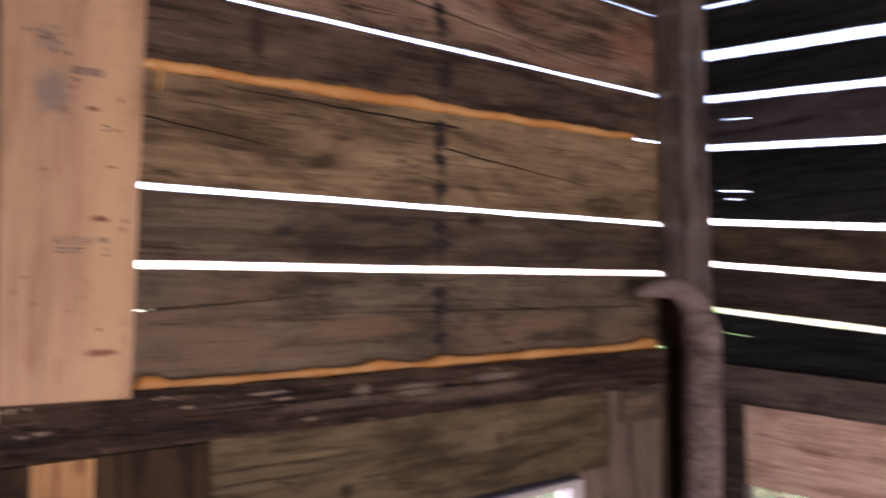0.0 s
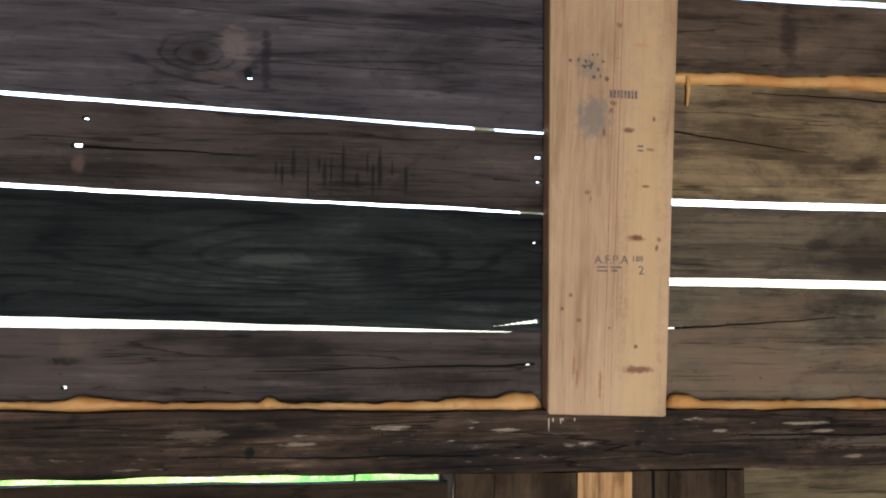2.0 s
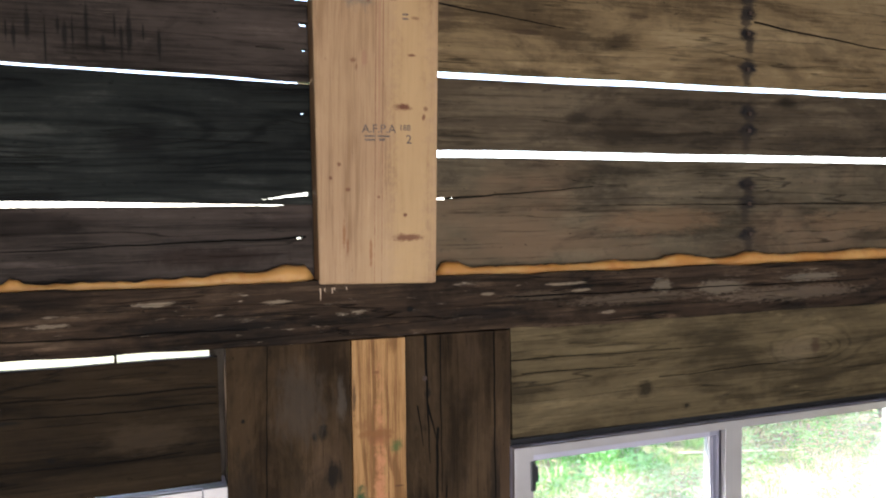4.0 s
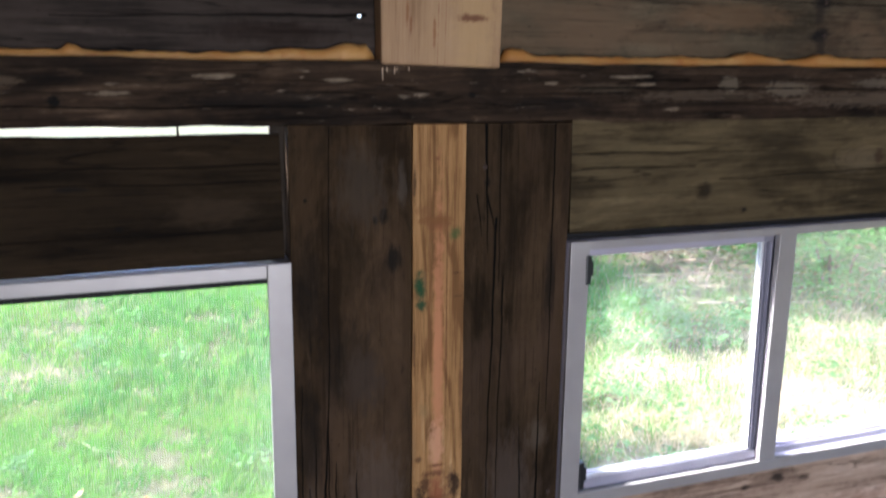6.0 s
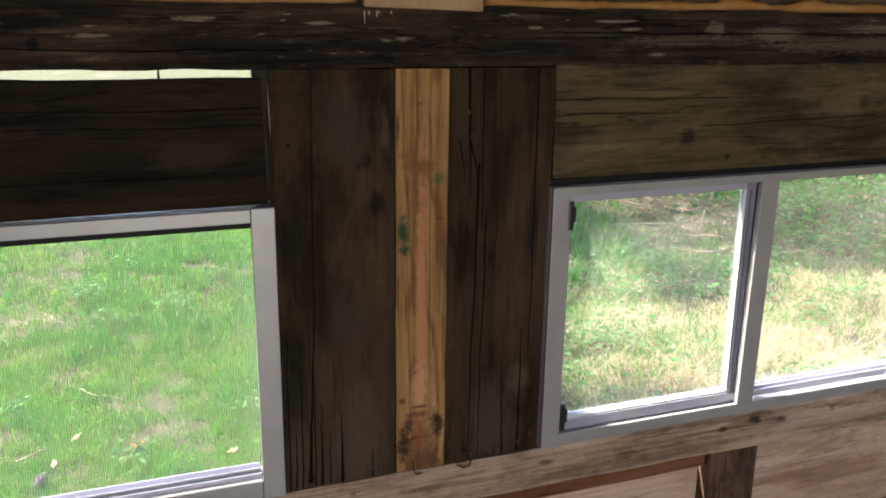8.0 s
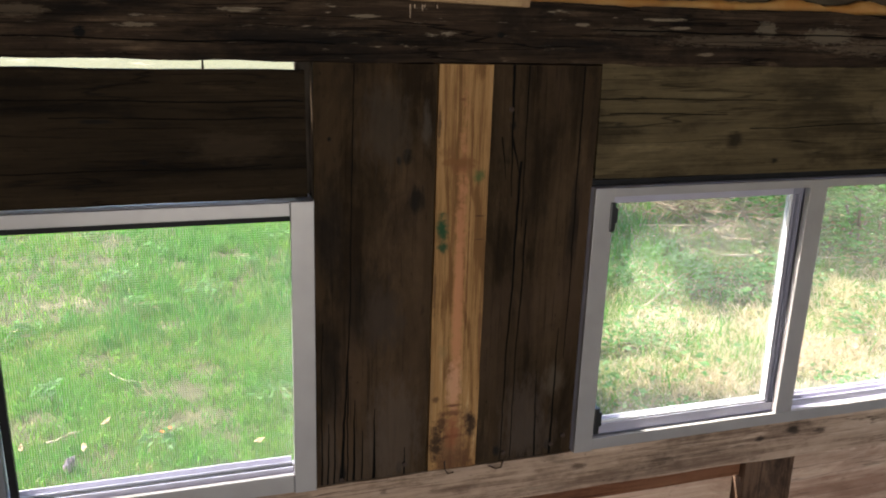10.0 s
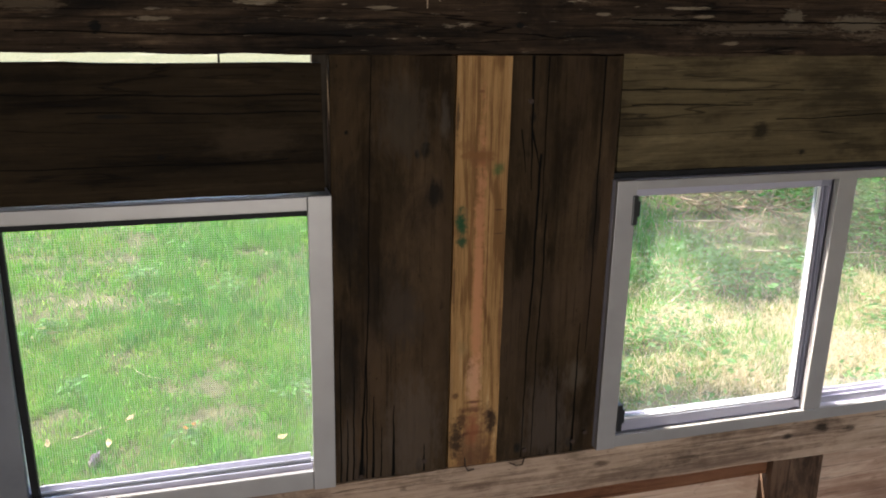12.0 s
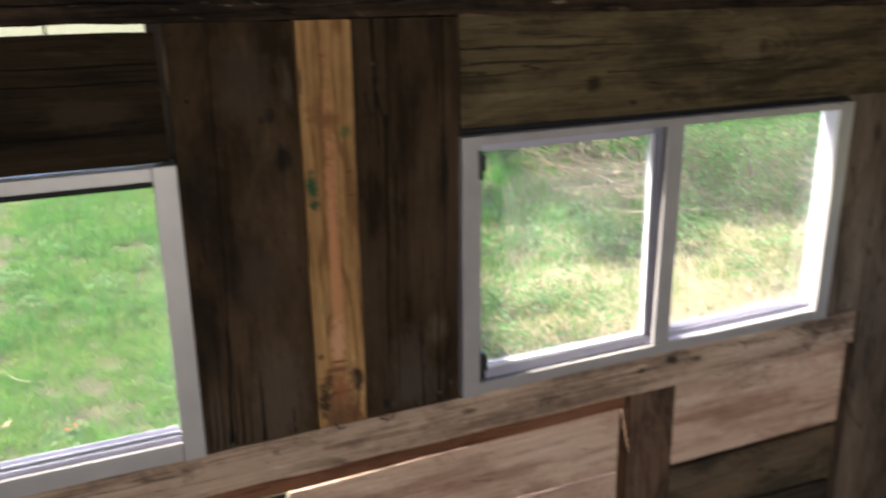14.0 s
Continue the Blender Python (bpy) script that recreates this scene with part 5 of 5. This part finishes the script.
# dry leaves on the grass
for k in range(35):
    lawn = k < 5
    x, y = (rng.uniform(-1.8, 0.8), rng.uniform(2.7, 4.2)) if lawn else (rng.uniform(1.6, 5.5), rng.uniform(2.4, 5.4))
    if k < 3:
        x, y = ((-0.36, 3.13), (0.0, 2.96), (-0.66, 3.06))[k]
    bm = bmesh.new()
    s = rng.uniform(0.014, 0.026) if k > 2 else 0.017
    ring = [bm.verts.new((s * 1.5 * math.cos(t), s * 0.7 * math.sin(t), 0.3 * s * math.cos(t) ** 2 + 0.004 * math.sin(3 * t))) for t in [i * 0.7854 for i in range(8)]]
    bm.faces.new(ring)
    bmesh.ops.triangulate(bm, faces=bm.faces[:])
    bmesh.ops.solidify(bm, geom=bm.faces[:], thickness=0.0012)
    tagged(part("dry_leaf", bm, M_ORANGE if k == 0 else M_LITTER, m=pose(x, y, ground_z(x, y) + 0.045, rng.uniform(-30, 30), rng.uniform(-30, 30), rng.uniform(0, 360))), "curled orange leaf on the lawn" if k == 0 else "curled straw-coloured dry leaf on the grass", "leaf", "dry leaves")

# a crumpled scrap, dead twigs and a heap of brushwood
bm = bmesh.new()
bmesh.ops.create_icosphere(bm, subdivisions=3, radius=0.026)
for v in bm.verts:
    v.co = Vector((v.co.x * 0.7, v.co.y * 0.6, v.co.z * 1.5)) * (1 + 0.6 * noise.noise(v.co * 70))
scrap = part("scrap", bm, plain("lilac_paper", (0.42, 0.32, 0.38), 0.8, 0.0, 0.5, 60.0, 0.6), m=pose(-0.7, 2.96, ground_z(-0.7, 2.96) + 0.035, 20, 10, 30))
tagged(scrap, "crumpled pale lilac scrap lying on the lawn", "litter")
M_TWIG = plain("dead_twig", (0.42, 0.34, 0.24), 0.85, 0.0, 0.25, 60.0, 0.4)
M_BRUSH = plain("brown_brushwood", (0.27, 0.19, 0.13), 0.9, 0.0, 0.35, 20.0, 0.4)


def twig_points(x0, y0, x1, y1, rise=0.05, lift=0.05):
    pts = []
    for k in range(7):
        u = k / 6
        x, y = x0 + (x1 - x0) * u + 0.04 * noise.noise((u * 3, x0, 1)), y0 + (y1 - y0) * u + 0.04 * noise.noise((u * 3, y0, 2))
        pts.append((x, y, ground_z(x, y) + lift + rise * u))
    return pts


for x0, y0, x1, y1, r in ((2.3, 3.95, 2.8, 4.3, 0.008), (3.4, 4.75, 4.1, 4.4, 0.011), (-0.62, 3.72, -0.42, 3.42, 0.0022), (2.9, 3.3, 3.3, 3.15, 0.006), (3.2, 5.6, 4.0, 5.2, 0.008), (-0.8, 3.12, -0.66, 3.1, 0.004)):
    tagged(part("dead_twig", tube(twig_points(x0, y0, x1, y1), [r * (1 - 0.7 * k / 6) for k in range(7)], 6), M_TWIG), "pale dead twig lying in the grass", "twig", "dead twigs")
bm = bmesh.new()
for k in range(130):
    x, y, a, ln = rng.gauss(3.75, 0.4), rng.gauss(5.7, 0.35), rng.uniform(0, 6.283), rng.uniform(0.2, 0.7)
    one = tube(twig_points(x, y, x + ln * math.cos(a), y + ln * math.sin(a), rng.uniform(-0.05, 0.3), rng.uniform(0.03, 0.3)), [rng.uniform(0.003, 0.008) * (1 - 0.1 * j) for j in range(7)], 5)
    tmp = bpy.data.meshes.new("one")
    one.to_mesh(tmp)
    one.free()
    bm.from_mesh(tmp)
    bpy.data.meshes.remove(tmp)
tagged(part("brushwood", bm, M_BRUSH), "heap of dead brown brushwood before the shrubs", "brushwood", kind="stuff")

# unseen tree, added to cast dappled shade on the rough grass
tree = tagged(new("tree"), "unseen leafy tree added to shade the grass", "tree")
tx, ty = 3.0, 10.8
tz = ground_z(tx, ty)
tree.location = (tx, ty, tz)
part("trunk", tube([(0, 0, -0.1), (-0.1, -0.2, 1.2), (-0.6, -0.7, 2.4), (-1.6, -1.7, 3.6), (-2.8, -3.3, 4.9)], [0.19, 0.16, 0.14, 0.1, 0.03], 14), M_STEM, tree, smooth=True)
rt = random.Random(77)
SUN_GAPS = [(2.48, 4.6, 0.45), (2.05, 3.85, 0.34), (2.4, 3.8, 0.18), (2.85, 3.55, 0.36), (1.7, 3.18, 0.16), (2.05, 3.05, 0.18), (0.21, 4.08, 0.15), (-1.9, 6.3, 0.7), (3.2, 3.1, 0.55), (2.7, 2.6, 0.45), (3.9, 3.5, 0.55), (2.4, 3.25, 0.12)]
slope = Vector((sv.x, sv.y, 0)) / sv.z


def shade_clumps(x0, x1, y0, y1, count, spread, centres):
    """Leaf clumps set sunward of a stretch of ground to shade it, sparing its chosen sun spots."""
    while count:
        gx, gy, h = rt.uniform(x0, x1), rt.uniform(y0, y1), rt.uniform(4.2, 5.6)
        if any(math.hypot(gx - a, gy - b) < r + spread for a, b, r in SUN_GAPS):
            if rt.random() < 0.985:
                continue
        centres.append((gx + slope.x * h - tx, gy + slope.y * h - ty, h + GZ + 0.05 - tz))
        count -= 1


dense = []
shade_clumps(1.3, 3.3, 2.9, 6.0, 215, 0.12, dense)
shade_clumps(1.2, 2.3, 2.4, 3.0, 45, 0.1, dense)
shade_clumps(3.3, 4.6, 3.8, 6.2, 70, 0.12, dense)
for k in range(18):
    tip = Vector(dense[k * 7])
    fork = Vector((-2.6, -3.0, 4.7))
    part("limb", tube([tuple(fork), tuple((fork + tip) / 2 + Vector((0, 0, 0.2))), tuple(tip)], [0.03, 0.018, 0.006], 6), M_STEM, tree)
part("crown", leaf_cloud(dense, 0.09, 5700, 0.07, 79, 0.7), M_LEAF, tree)
